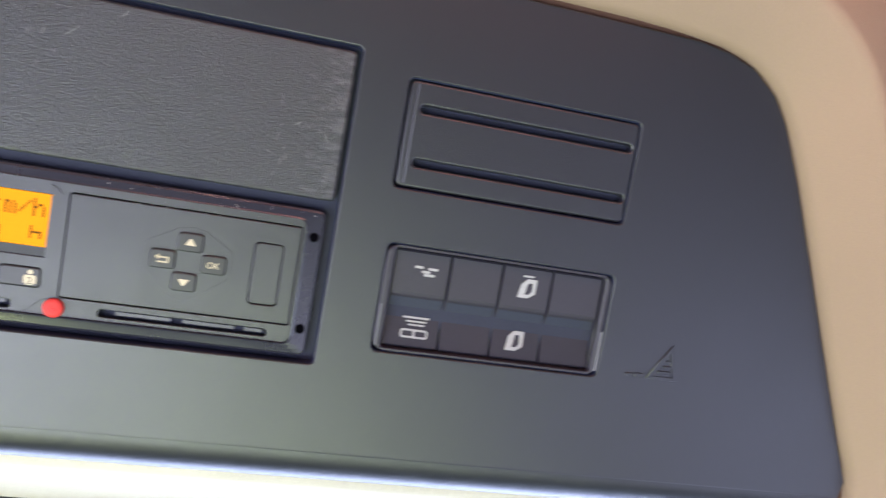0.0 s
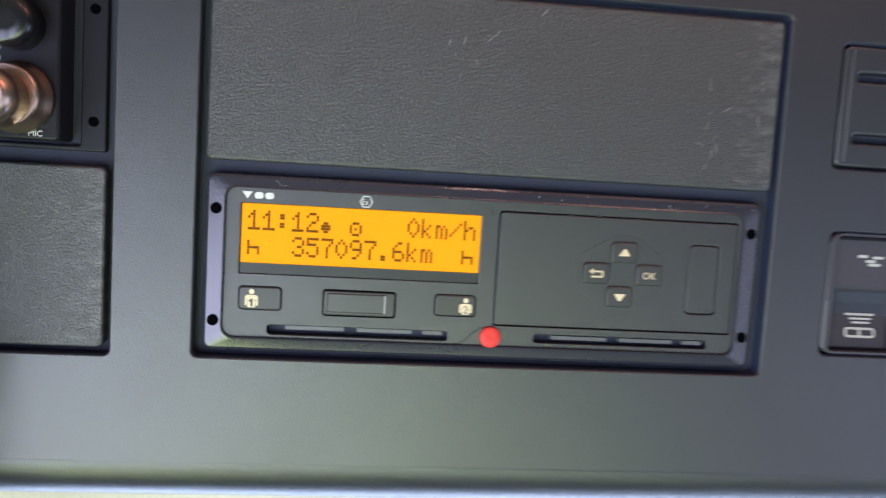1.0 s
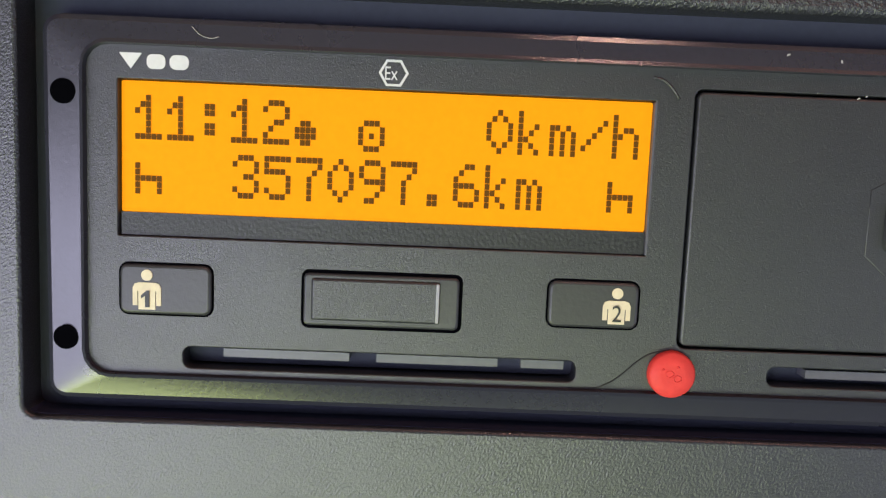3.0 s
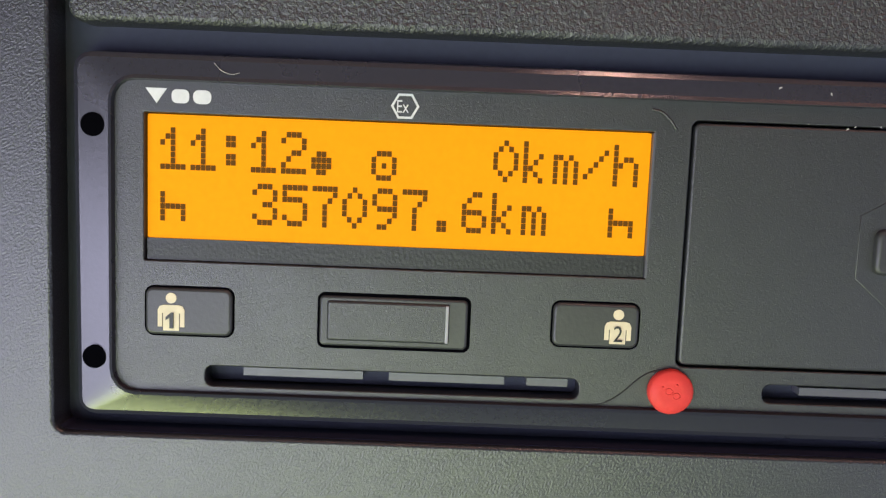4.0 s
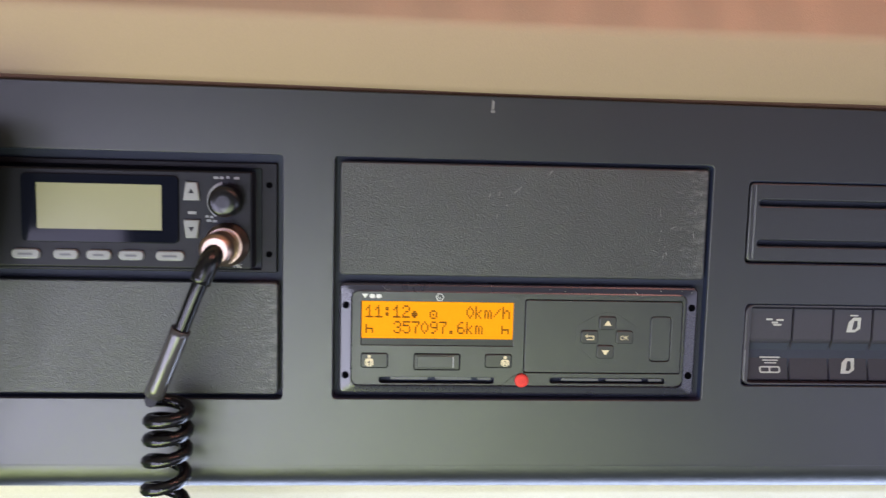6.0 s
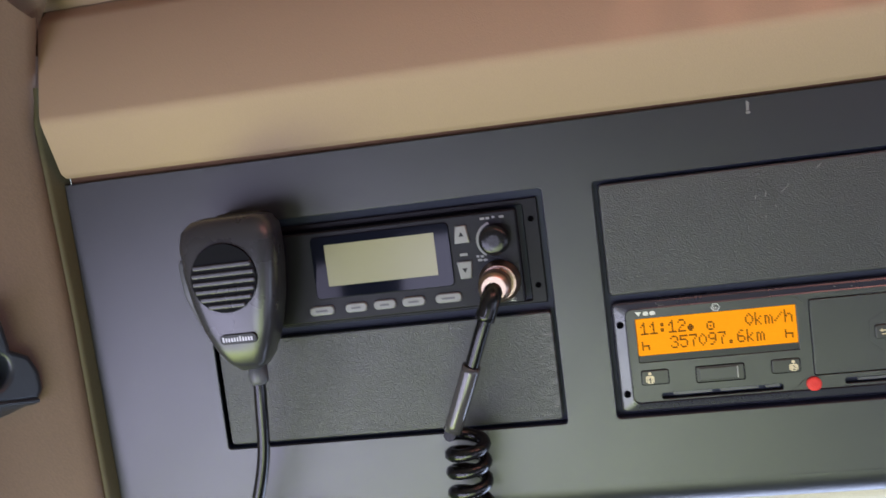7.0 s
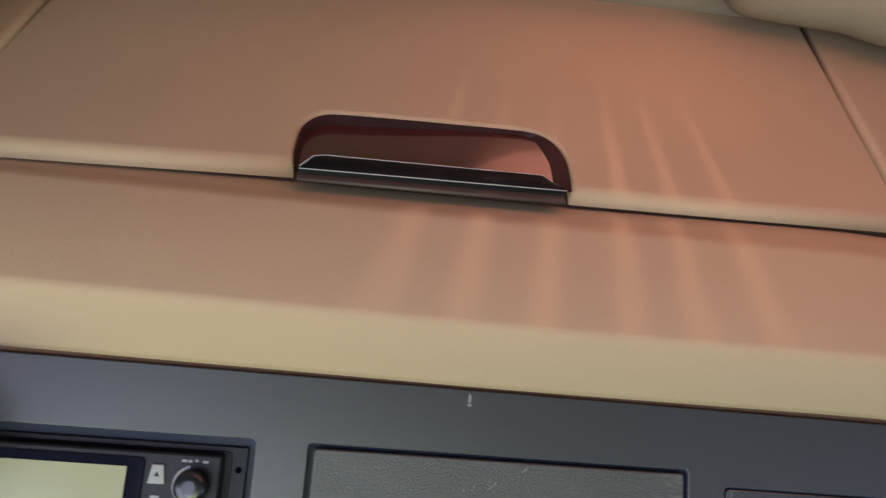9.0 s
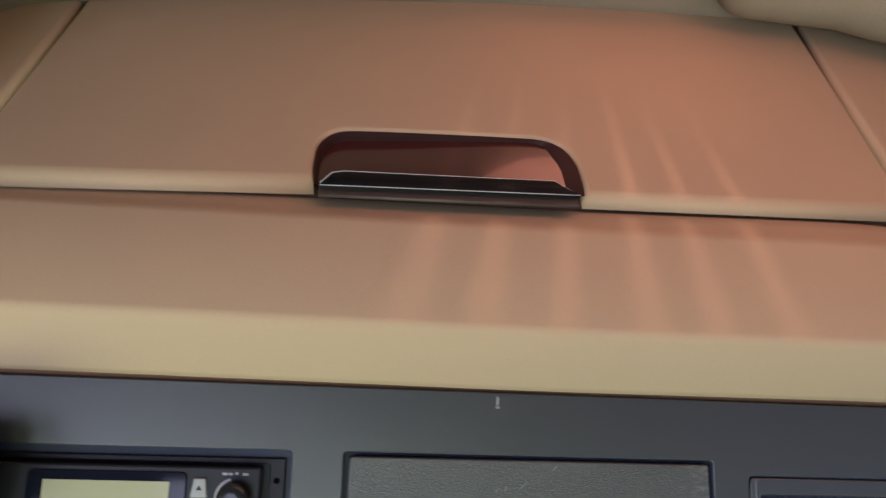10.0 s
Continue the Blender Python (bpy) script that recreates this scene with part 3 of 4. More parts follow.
slab("wall_left_rear", -0.75, -2.0, 0.92, -0.68, -1.27, 2.2, CLOTH, "dark side wall behind the door")
slab("wall_right_lower", 1.68, -2.0, 0.0, 1.75, 0.6, 0.98, PANEL, "dark lower door panel")
slab("wall_right_rear", 1.68, -2.0, 0.98, 1.75, -1.15, 2.6, CLOTH, "dark side wall behind the door")
slab("wall_right_upper", 1.68, -1.15, 1.62, 1.75, 0.6, 2.6, CLOTH, "dark side wall above the door")
slab("wall_front_lower", -0.75, 0.62, 0.0, 1.75, 0.70, 0.80, PANEL, "dark dashboard wall below the windscreen")
slab("header_back", 0.42, 0.06, 1.60, 1.72, 0.12, 2.0, FABRIC, "beige header trim beside the console")
slab("floor", -0.75, -2.0, -0.06, 1.75, 0.7, 0.0, CLOTH, "dark cab floor")
slab("ceiling", -0.75, -2.0, 2.45, 1.75, 0.7, 2.50, LINER, "beige roof of the cab")
bm = bmesh.new()
bmesh.ops.create_grid(bm, x_segments=2, y_segments=2, size=400)
bmesh.ops.translate(bm, verts=bm.verts, vec=(0, 0, -1.4))
solo("ground", bm, mat("grass_ground", (0.07, 0.13, 0.025), 0.9, second=(0.10, 0.16, 0.03), patch=0.4, size=8), "green grass outside the cab", "ground", kind="structure")

# bracket on the side trim
hook = thing("bracket", (-0.41, -0.04, 1.72), "dark plastic bracket with a round socket on the side trim", "bracket")
HM = Matrix.Translation((-0.4165, -0.041, 1.735)) @ Matrix.Rotation(radians(62), 4, "Z") @ Matrix.Scale(0.72, 4)
body = [(-0.034, -0.022), (0.022, -0.031), (0.027, -0.024), (0.0265, -0.010), (0.021, 0.003), (0.009, 0.010), (0.006, 0.032), (0.001, 0.041), (-0.008, 0.043), (-0.016, 0.031), (-0.034, 0.024)]
part("bracket_body", plate([body, disc(-0.009, -0.002, 0.0145, 24)], -0.012, 0.014, 0.004, 4, HM), BRACKET, hook)
bm = lathe(-0.009, -0.002, [(0.0142, 0.004), (0.0142, 0.012)], 20)
bmesh.ops.transform(bm, matrix=HM, verts=bm.verts)
part("bracket_socket", bm, VOID, hook)
bm = grid([[HM @ Vector((x, y, z0 + (z1 - z0) * k / 4)) for k, x in enumerate((-0.034, -0.02, -0.006, 0.008, 0.022))] for y, z0, z1 in ((-0.010, -0.019, -0.029), (-0.0135, -0.0205, -0.0305), (-0.0130, -0.0225, -0.0325), (0.004, -0.042, -0.037), (0.014, -0.042, -0.036))])
part("bracket_flange", bm, BRACKET, hook, "pale grey lower flange")

# ---------------------------------------------------------------- lids in the bays
for at, loop, depth, label in (((0, 0.01, 1.7325), rrect(-0.0950, 1.7325, 0.0948, 1.7902, 0.0022), 0.0012, "dark grained plastic compartment cover, scuffed along one edge"), ((-0.218, 0.01, 1.67), rrect(-0.3110, 1.6700, -0.1255, 1.7280, 0.0022), 0.0009, "dark grained plastic compartment cover under the radio")):
    lid = thing("compartment_cover", at, label, "cover", group="compartment covers")
    part("cover_panel", plate([loop], 0.0004, 0.018, depth, 3), LID, lid)
    if at[0] == 0:
        lid_worn = lid
# scratches and rubbed flecks on the upper cover
rng = random.Random(11)
SCRATCH = mat("pale_scratch", (0.24, 0.24, 0.245), 0.7)
for k in range(24):
    if k < 9:
        x, z, long, a = rng.uniform(-0.020, 0.012), rng.uniform(1.764, 1.787), rng.uniform(0.0015, 0.0050), rng.gauss(70, 25)
    else:
        x, z, long, a = rng.uniform(0.068, 0.0915), rng.uniform(1.737, 1.787), rng.uniform(0.0010, 0.0045), rng.gauss(75, 35)
    wide_ = rng.uniform(0.00008, 0.0002)
    c, d = math.cos(radians(a)), math.sin(radians(a))
    mark = [(x + long * u * c - wide_ * v * d, z + long * u * d + wide_ * v * c) for u, v in ((-0.5, 0), (-0.1, -1), (0.5, 0), (0.05, 1))]
    part("scratch", flat([mark], 0.0003), SCRATCH, lid_worn)

# slotted cover
vent = thing("slotted_cover", (0.166, 0.01, 1.742), "dark plastic cover with two long slots", "cover")
slots = [rrect(0.1225, 1.7722, 0.2125, 1.7752, 0.0014), rrect(0.1225, 1.7512, 0.2130, 1.7542, 0.0014)]
part("cover_plate", plate([rrect(0.1170, 1.7430, 0.2146, 1.7842, 0.0024)] + slots, 0.0006, 0.016, 0.0010, 3), PANEL, vent)
part("cover_backing", box(0.1205, 0.014, 1.7445, 0.2125, 0.017, 1.782), GAP, vent)

side = [[(x, y, z) for z in (1.7446, 1.7645, 1.7830)] for x, y in ((0.1172, 0.0052), (0.1180, 0.0020), (0.1200, 0.0003), (0.1206, 0.0002))]
bm = grid(side)
bmesh.ops.recalc_face_normals(bm, faces=bm.faces)
part("cover_side", bm, PANEL, vent)

# ---------------------------------------------------------------- rocker switches
def rocker(x0, x1):
    t = thing("rocker_switch", ((x0 + x1) / 2, 0.02, 1.678), "dark plastic rocker switch with white symbols", "switch", group="rocker switches")
    prof = [(1.7186, 0.0080), (1.7184, 0.0040), (1.7176, 0.0032), (1.7015, 0.0030), (1.7003, 0.0034), (1.6992, 0.0042), (1.6935, 0.0066), (1.6922, 0.0066), (1.6905, 0.0058), (1.6795, 0.0032), (1.6785, 0.0040), (1.6783, 0.0090)]
    bm = grid([[(x, y + (0.0014 if i in (0, 3) else 0), z) for i, x in enumerate((x0 + 0.0002, x0 + 0.0006, x1 - 0.0006, x1 - 0.0002))] for z, y in prof], smooth=False)
    bmesh.ops.recalc_face_normals(bm, faces=bm.faces)
    for f in bm.faces:
        if f.normal.y > 0.2:
            bmesh.ops.reverse_faces(bm, faces=bm.faces)
            break
    part("rocker", bm, ROCK, t)
    # band coloured as the sheen across the rocker's middle facet
    sheen_band = grid([[(x, y - 0.00015, z) for x in (x0 + 0.0010, x1 - 0.0010)] for z, y in ((1.6990, 0.0043), (1.6937, 0.0065))])
    part("rocker_sheen_band", sheen_band, SHEEN, t)
    return t


switches = [rocker(a, b) for a, b in ((0.1221, 0.1457), (0.1459, 0.1678), (0.1680, 0.1898), (0.1900, 0.2125))]
up = Matrix.Translation((0, 0.0027, 0))
low = Matrix.Translation((0, 0.0046, 1.686)) @ Matrix.Rotation(radians(-13.3), 4, "X") @ Matrix.Translation((0, -0.0003, -1.686))
bm = bmesh.new()
for a, b, c, d in ((0.1310, 1.7115, 0.1345, 1.7125), (0.1340, 1.7098, 0.1375, 1.7108), (0.1365, 1.7112, 0.1405, 1.7122), (0.1350, 1.7086, 0.1395, 1.7096)):
    flat([rrect(a, b, c, d, 0.0004)], 0, up, bm)
part("symbol", bm, SYMBOL, switches[0])
bm = bmesh.new()
for a, b, c, d in ((0.1300, 1.6905, 0.1410, 1.6913), (0.1315, 1.6890, 0.1400, 1.6897), (0.1325, 1.6876, 0.1392, 1.6883)):
    flat([rrect(a, b, c, d, 0.0003)], 0, low, bm)
plate([rrect(0.1295, 1.6825, 0.1410, 1.6862, 0.0012), rrect(0.1303, 1.6833, 0.1348, 1.6854, 0.0006), rrect(0.1356, 1.6833, 0.1402, 1.6854, 0.0006)], 0, 0.0003, m=low, bm=bm)
part("symbol", bm, SYMBOL, switches[0])
bm = plate([[(0.1755, 1.7055), (0.1800, 1.7055), (0.1830, 1.7075), (0.1832, 1.7135), (0.1790, 1.7135), (0.1765, 1.7110)], [(0.1785, 1.7070), (0.1805, 1.7070), (0.1815, 1.7085), (0.1815, 1.7118), (0.1795, 1.7118)]], 0, 0.0003, m=up)
flat([rrect(0.1770, 1.7142, 0.1815, 1.7150, 0.0003)], 0, up, bm)
part("symbol", bm, SYMBOL, switches[2])
bm = plate([[(0.1745, 1.6825), (0.1790, 1.6825), (0.1822, 1.6845), (0.1825, 1.6908), (0.1780, 1.6908), (0.1756, 1.6885)], [(0.1775, 1.6840), (0.1795, 1.6840), (0.1806, 1.6855), (0.1806, 1.6892), (0.1786, 1.6892)]], 0, 0.0003, m=low)
part("symbol", bm, SYMBOL, switches[2])
holder = thing("switch_frame", (0.167, 0.01, 1.677), "dark plastic frame holding the rocker switches", "frame")
# pale grey on the curved ends stands in for their bright reflection
for xa, xb in ((0.1192, 0.1220), (0.2152, 0.2126)):
    bm = grid([[(xa, 0.0002, z) for z in (1.6790, 1.6870, 1.6960)], [((xa + xb) / 2, 0.0008, z) for z in (1.6790, 1.6870, 1.6960)], [(xb, 0.0034, z) for z in (1.6790, 1.6870, 1.6960)]])
    part("frame_end", bm, RKEY, holder, "curved end of the frame, its highlight put into a pale colour")
part("frame_body", plate([rrect(0.1184, 1.6770, 0.2156, 1.7201, 0.0045), rrect(0.1219, 1.6782, 0.2127, 1.7190, 0.0015)], 0.0004, 0.018, 0.0010, 3), ROCK, holder)

# ---------------------------------------------------------------- tachograph
tacho = thing("tachograph", (0, 0.01, 1.669), "black tachograph with an amber display, keys and a red seal", "tachograph")
FRONT = 0.0010
outer = rrect(-0.0948, 1.6704, 0.0930, 1.7285, 0.003)
rows = []
for d, y in ((0.0, 0.018), (0.0, 0.0034), (0.0004, 0.0021), (0.0012, 0.0015)):
    rows.append([(x, y - (0.0006 if z > 1.7225 and y < 0.003 else 0.0), z) for x, z in inset(outer, d)])
face_edge = rrect(-0.0882, 1.6752, 0.0862, 1.7242, 0.0035)
rows.append([(x, FRONT - 0.0006, z) for x, z in inset(face_edge, -0.0006)])
rows.append([(x, FRONT - 0.0010, z) for x, z in face_edge])
rows.append([(x, FRONT + 0.0010, z) for x, z in inset(face_edge, 0.0003)])
bm = bmesh.new()
for one, two in zip(rows, rows[1:]):
    grid([one, two], close=True, bm=bm)
for f in bm.faces:
    if f.calc_center_median().y < 0.0050 and f.normal.y > 0:
        f.normal_flip()
part("front_frame", bm, TBEZEL, tacho, "smooth dark violet-grey bevelled frame")
# flat black discs stand in for the shade inside the holes
for x, z in ((-0.0912, 1.7170), (-0.0912, 1.6805), (0.0893, 1.7178), (0.0893, 1.6815)):
    part("removal_hole_disc", plate([disc(x, z, 0.00185, 20)], 0.0004, 0.0030, 0.0), VOID, tacho)
SCREEN = (-0.0832, 1.6997, -0.0048, 1.7190)
S1, S2 = rrect(-0.0738, 1.6763, -0.0140, 1.6796, 0.0012), rrect(0.0155, 1.6768, 0.0770, 1.6798, 0.0012)
DRAWER = rrect(0.0012, 1.6822, 0.0850, 1.7212, 0.0012)
bm = plate([face_edge, rrect(SCREEN[0] - 0.0003, 1.6962, SCREEN[2] + 0.0003, SCREEN[3] + 0.0002, 0.0002), S1, S2, DRAWER], FRONT, 0.006, 0.0002)
part("face", bm, TFACE, tacho)
part("drawer_front", plate([rrect(0.0016, 1.6826, 0.0846, 1.7208, 0.0010), rrect(0.0680, 1.6890, 0.0790, 1.7130, 0.0018)], FRONT - 0.0002, 0.006, 0.0004, 3), TFACE, tacho)
part("eject_key", plate([rrect(0.0682, 1.6892, 0.0788, 1.7128, 0.0018)], FRONT + 0.0000, 0.006, 0.0004, 3), TFACE, tacho)
pad = [(0.0285, 1.7075), (0.0285, 1.6975), (0.0390, 1.6885), (0.0440, 1.6865), (0.0490, 1.6885), (0.0600, 1.6975), (0.0605, 1.7075), (0.0500, 1.7140), (0.0450, 1.7150), (0.0400, 1.7140)]
part("keypad_base", plate([pad], FRONT - 0.0003, 0.004, 0.0001), TFACE, tacho)
part("display", plate([rrect(*SCREEN, 0.0003)], FRONT + 0.0008, 0.006, 0.0), AMBER, tacho, "lit amber dot display")
# pale strip stands in for the lit bevel beside the display
part("display_edge_highlight", plate([rrect(-0.0047, 1.6963, -0.0044, 1.7190, 0.0001)], FRONT - 0.0001, 0.004), SLOT, tacho)
part("display_ledge", plate([[(SCREEN[0], 1.6963), (SCREEN[2], 1.6963), (SCREEN[2], 1.6997), (SCREEN[0], 1.6997)]], FRONT + 0.0006, 0.006, 0.0), BLACK, tacho)

FONT = {
    "0": ("00100", "01010", "10001", "10001", "10001", "01010", "00100"),
    "1": ("00100", "01100", "10100", "00100", "00100", "00100", "11111"),
    "2": ("01110", "10001", "00001", "00110", "01000", "10000", "11111"),
    "3": ("01110", "10001", "00001", "00110", "00001", "10001", "01110"),
    "5": ("11111", "10000", "11110", "00001", "00001", "10001", "01110"),
    "6": ("00110", "01000", "10000", "11110", "10001", "10001", "01110"),
    "7": ("11111", "00001", "00010", "00100", "00100", "00100", "00100"),
    "9": ("01110", "10001", "10001", "01111", "00001", "00010", "01100"),
    ":": ("00000", "01100", "01100", "00000", "01100", "01100", "00000"),
    ".": ("00000", "00000", "00000", "00000", "00000", "01100", "01100"),
    "k": ("10000", "10000", "10010", "10100", "11000", "10100", "10010"),
    "m": ("00000", "00000", "11010", "10101", "10101", "10101", "10101"),
    "/": ("00000", "00001", "00010", "00100", "01000", "10000", "00000"),
    "h": ("10000", "10000", "10110", "11001", "10001", "10001", "10001"),
    "b": ("00000", "10000", "10000", "11111", "10001", "10001", "00000"),
    "*": ("00000", "00000", "00000", "01100", "11110", "11110", "01100"),
    "o": ("00000", "00000", "01110", "10001", "10101", "10001", "01110"),
}
PX, PZ, CELL = 0.00080, 0.00094, 0.00470


def dots(c, x, z):
    """One character of square dots that hang together by hair-thin bridges."""
    bm = bmesh.new()
    cells = {(k, r) for r, row in enumerate(FONT[c]) for k, on in enumerate(row) if on == "1"}
    at = {}
    for k, r in sorted(cells):
        a, b, w, h = x + k * PX, z - r * PZ, PX * 0.9, PZ * 0.9
        spots = {"ne": (a + w, b), "nm1": (a + w * 0.56, b), "nm0": (a + w * 0.44, b), "nw": (a, b), "wm1": (a, b - h * 0.44), "wm0": (a, b - h * 0.56), "sw": (a, b - h), "sm0": (a + w * 0.44, b - h), "sm1": (a + w * 0.56, b - h), "se": (a + w, b - h), "em0": (a + w, b - h * 0.56), "em1": (a + w, b - h * 0.44)}
        at[k, r] = {name: bm.verts.new((u, FRONT + 0.00068, v)) for name, (u, v) in spots.items()}
        bm.faces.new(list(reversed(list(at[k, r].values()))))
    for k, r in sorted(cells):
        o = at[k, r]
        for there, pairs in (((k + 1, r), (("em0", 0), ("wm0", 1), ("wm1", 1), ("em1", 0))), ((k, r + 1), (("sm0", 0), ("nm0", 1), ("nm1", 1), ("sm1", 0))), ((k + 1, r + 1), (("se", 0), ("nw", 1), ("nm0", 1))), ((k - 1, r + 1), (("sw", 0), ("nm1", 1), ("ne", 1)))):
            if there in cells and not (len(pairs) == 3 and {(k, r + 1), (there[0], r)} & cells):
                bm.faces.new([(at[there] if far else o)[name] for name, far in pairs])
    bmesh.ops.recalc_face_normals(bm, faces=bm.faces)
    if sum(f.normal.y for f in bm.faces) > 0:
        bmesh.ops.reverse_faces(bm, faces=bm.faces)
    return bm


for text, x, z in (("11:12*", -0.0812, 1.7170), (" o", -0.0530, 1.7165), ("0km/h", -0.0293, 1.7170), ("357097.6km", -0.0668, 1.7088), ("b", -0.0812, 1.7080), ("b", -0.0108, 1.7080)):
    for n, c in enumerate(text):
        if c != " ":
            part("display_character", dots(c, x + n * CELL, z), PIXEL, tacho)

# maker's mark as plain bars, and the hexagon mark
bm = flat([[(-0.0832, 1.7229), (-0.0815, 1.7206), (-0.0799, 1.7229)]], FRONT - 0.00015)
flat([rrect(-0.0792, 1.7207, -0.0765, 1.7228, 0.0008)], FRONT - 0.00015, bm=bm)
flat([rrect(-0.0759, 1.7207, -0.0731, 1.7228, 0.0009)], FRONT - 0.00015, bm=bm)
part("maker_mark", bm, WHITE, tacho, "white maker's mark as plain shapes")
hexa = [(-0.0433 + 0.0022 * math.cos(radians(a)), 1.7216 + 0.0022 * math.sin(radians(a))) for a in range(0, 360, 60)]
bm = flat([hexa, inset(hexa, 0.00034)], FRONT - 0.00015)
lettering("Ex", -0.0447, 1.7206, 0.0020, FRONT - 0.0002, wide=0.72, bm=bm)
part("approval_mark", bm, WHITE, tacho)


def button(x0, z0, x1, z1, number, ix):
    b = part("key", plate([rrect(x0 + 0.0002, z0 + 0.0002, x1 - 0.0002, z1 - 0.0002, 0.0012)], FRONT - 0.0006, 0.004, 0.0005, 3), KEY, tacho)
    part("key_gap", plate([rrect(x0 - 0.0001, z0 - 0.0001, x1 + 0.0001, z1 + 0.0001, 0.0015)], FRONT - 0.00012, 0.004, 0.0001), VOID, tacho)
    y = FRONT - 0.00075
    bm = flat([disc(ix, z1 - 0.0018, 0.00085, 16)], y)
    top, mid, low_ = z1 - 0.0029, z1 - 0.0042, z0 + 0.0009
    w = 0.00125
    torso = [(ix - w, low_), (ix + w, low_), (ix + w, mid), (ix + 0.0014, mid), (ix + 0.0014, low_ + 0.0006), (ix + 0.0021, low_ + 0.0006), (ix + 0.0021, top - 0.0008), (ix + 0.0018, top - 0.0002), (ix + 0.0012, top)]
    torso += [(2 * ix - x, z) for x, z in reversed(torso[2:])]
    flat([torso], y, bm=bm)
    part("slot_symbol", bm, CREAM, b, "cream printed slot symbol")
    one = [(ix - 0.0002, z0 + 0.0013), (ix + 0.0004, z0 + 0.0013), (ix + 0.0004, z0 + 0.0038), (ix, z0 + 0.0038), (ix - 0.0008, z0 + 0.0031), (ix - 0.0008, z0 + 0.0026), (ix - 0.0002, z0 + 0.0030)]
    part("slot_number", flat([one], y - 0.0002) if number == "1" else lettering(number, ix - 0.0008, z0 + 0.0013, 0.0026, y - 0.0002, wide=0.9), BLACK, b)


button(-0.0833, 1.6843, -0.0693, 1.6922, "1", -0.0790)
button(-0.0190, 1.6848, -0.0050, 1.6922, "2", -0.0085)
part("key_gap", plate([rrect(-0.0561, 1.6832, -0.0318, 1.6922, 0.0012)], FRONT - 0.00012, 0.004, 0.0001), VOID, tacho)
part("printer_key", plate([rrect(-0.0557, 1.6837, -0.0323, 1.6917, 0.0008)], FRONT - 0.0005, 0.004, 0.0004, 3), KEY, tacho)
part("service_cover", plate([rrect(-0.0545, 1.6846, -0.0352, 1.6910, 0.0004)], FRONT - 0.0009, 0.004, 0.0004, 2), TFACE, tacho)
part("cover_edge", plate([rrect(-0.0358, 1.6848, -0.0353, 1.6908, 0.0001)], FRONT - 0.0011, 0.004, 0.0001), PALE_EDGE, tacho, "pale edge of the printer key")
for x0, x1 in ((-0.0738, -0.0140), (0.0155, 0.0770)):
    part("card_slot", box(x0 - 0.001, 0.0045, 1.6765, x1 + 0.001, 0.006, 1.6805), GAP, tacho)
    z = 1.6781
    for a, b in ((0.10, 0.42), (0.49, 0.80), (0.86, 0.97)):
        w = x1 - x0
        part("slot_shutter", plate([rrect(x0 + a * w, z, x0 + b * w, z + 0.0013, 0.0001)], 0.0016, 0.005), SLOT, tacho, "pale metal strip in the card slot")
part("seal", lathe(0.0005, 1.6783, [(0.0036, 0.003), (0.0036, 0.0000), (0.0033, -0.0005), (0.0018, -0.0006)], 28), RED, tacho, "round red plastic seal")
for cx, cz, kind in ((0.0447, 1.7092, "up"), (0.0355, 1.7018, "back"), (0.0540, 1.7018, "ok"), (0.0440, 1.6940, "down")):
    k = part("key", plate([rrect(cx - 0.0046, cz - 0.0036, cx + 0.0046, cz + 0.0036, 0.0014)], FRONT - 0.0014, 0.004, 0.0007, 3), KEY, tacho)
    y = FRONT - 0.0016
    if kind == "up":
        bm = flat([[(cx - 0.0020, cz - 0.0011), (cx + 0.0020, cz - 0.0011), (cx + 0.0004, cz + 0.0013), (cx - 0.0004, cz + 0.0013)]], y)
    elif kind == "down":
        bm = flat([[(cx - 0.0020, cz + 0.0011), (cx - 0.0004, cz - 0.0013), (cx + 0.0004, cz - 0.0013), (cx + 0.0020, cz + 0.0011)]], y)
    elif kind == "back":
        bm = flat([rrect(cx - 0.0018, cz - 0.0014, cx + 0.0022, cz - 0.0008, 0.0002)], y)
        flat([rrect(cx - 0.0018, cz + 0.0004, cx + 0.0022, cz + 0.0010, 0.0002)], y, bm=bm)
        flat([rrect(cx + 0.0016, cz - 0.0012, cx + 0.0023, cz + 0.0008, 0.0002)], y, bm=bm)
        flat([[(cx - 0.0028, cz + 0.0007), (cx - 0.0012, cz - 0.0003), (cx - 0.0012, cz + 0.0017)]], y, bm=bm)
    else:
        bm = lettering("OK", cx - 0.0026, cz - 0.0012, 0.0024, y, wide=0.95)
    part("key_symbol", bm, CREAM, k)

# embossed seal mark, the groove that rounds the seal, a lint fibre
for cx, cz in ((0.0000, 1.6785), (0.0012, 1.6778)):
    part("embossed_ring", tube([(cx + 0.0006 * math.cos(a * math.pi / 6), -0.0006, cz + 0.0005 * math.sin(a * math.pi / 6)) for a in range(13)], 0.00012, 6), RED, tacho)
for cx, cz in ((0.0012, 1.6796), (-0.0010, 1.6792)):
    part("embossed_dot", lathe(cx, cz, [(0.0003, -0.0004), (0.0002, -0.0007), (0.00005, -0.0008)], 10), RED, tacho)
part("moulded_groove", tube(spline([(-0.0150, FRONT + 0.0001, 1.6755), (-0.0110, FRONT + 0.0001, 1.6756), (-0.0090, FRONT, 1.6763), (-0.0070, FRONT, 1.6777), (-0.0048, FRONT, 1.6798), (-0.0027, FRONT, 1.6812), (0.0000, FRONT, 1.6818)], 4), 0.00014, 6), BLACK, tacho)
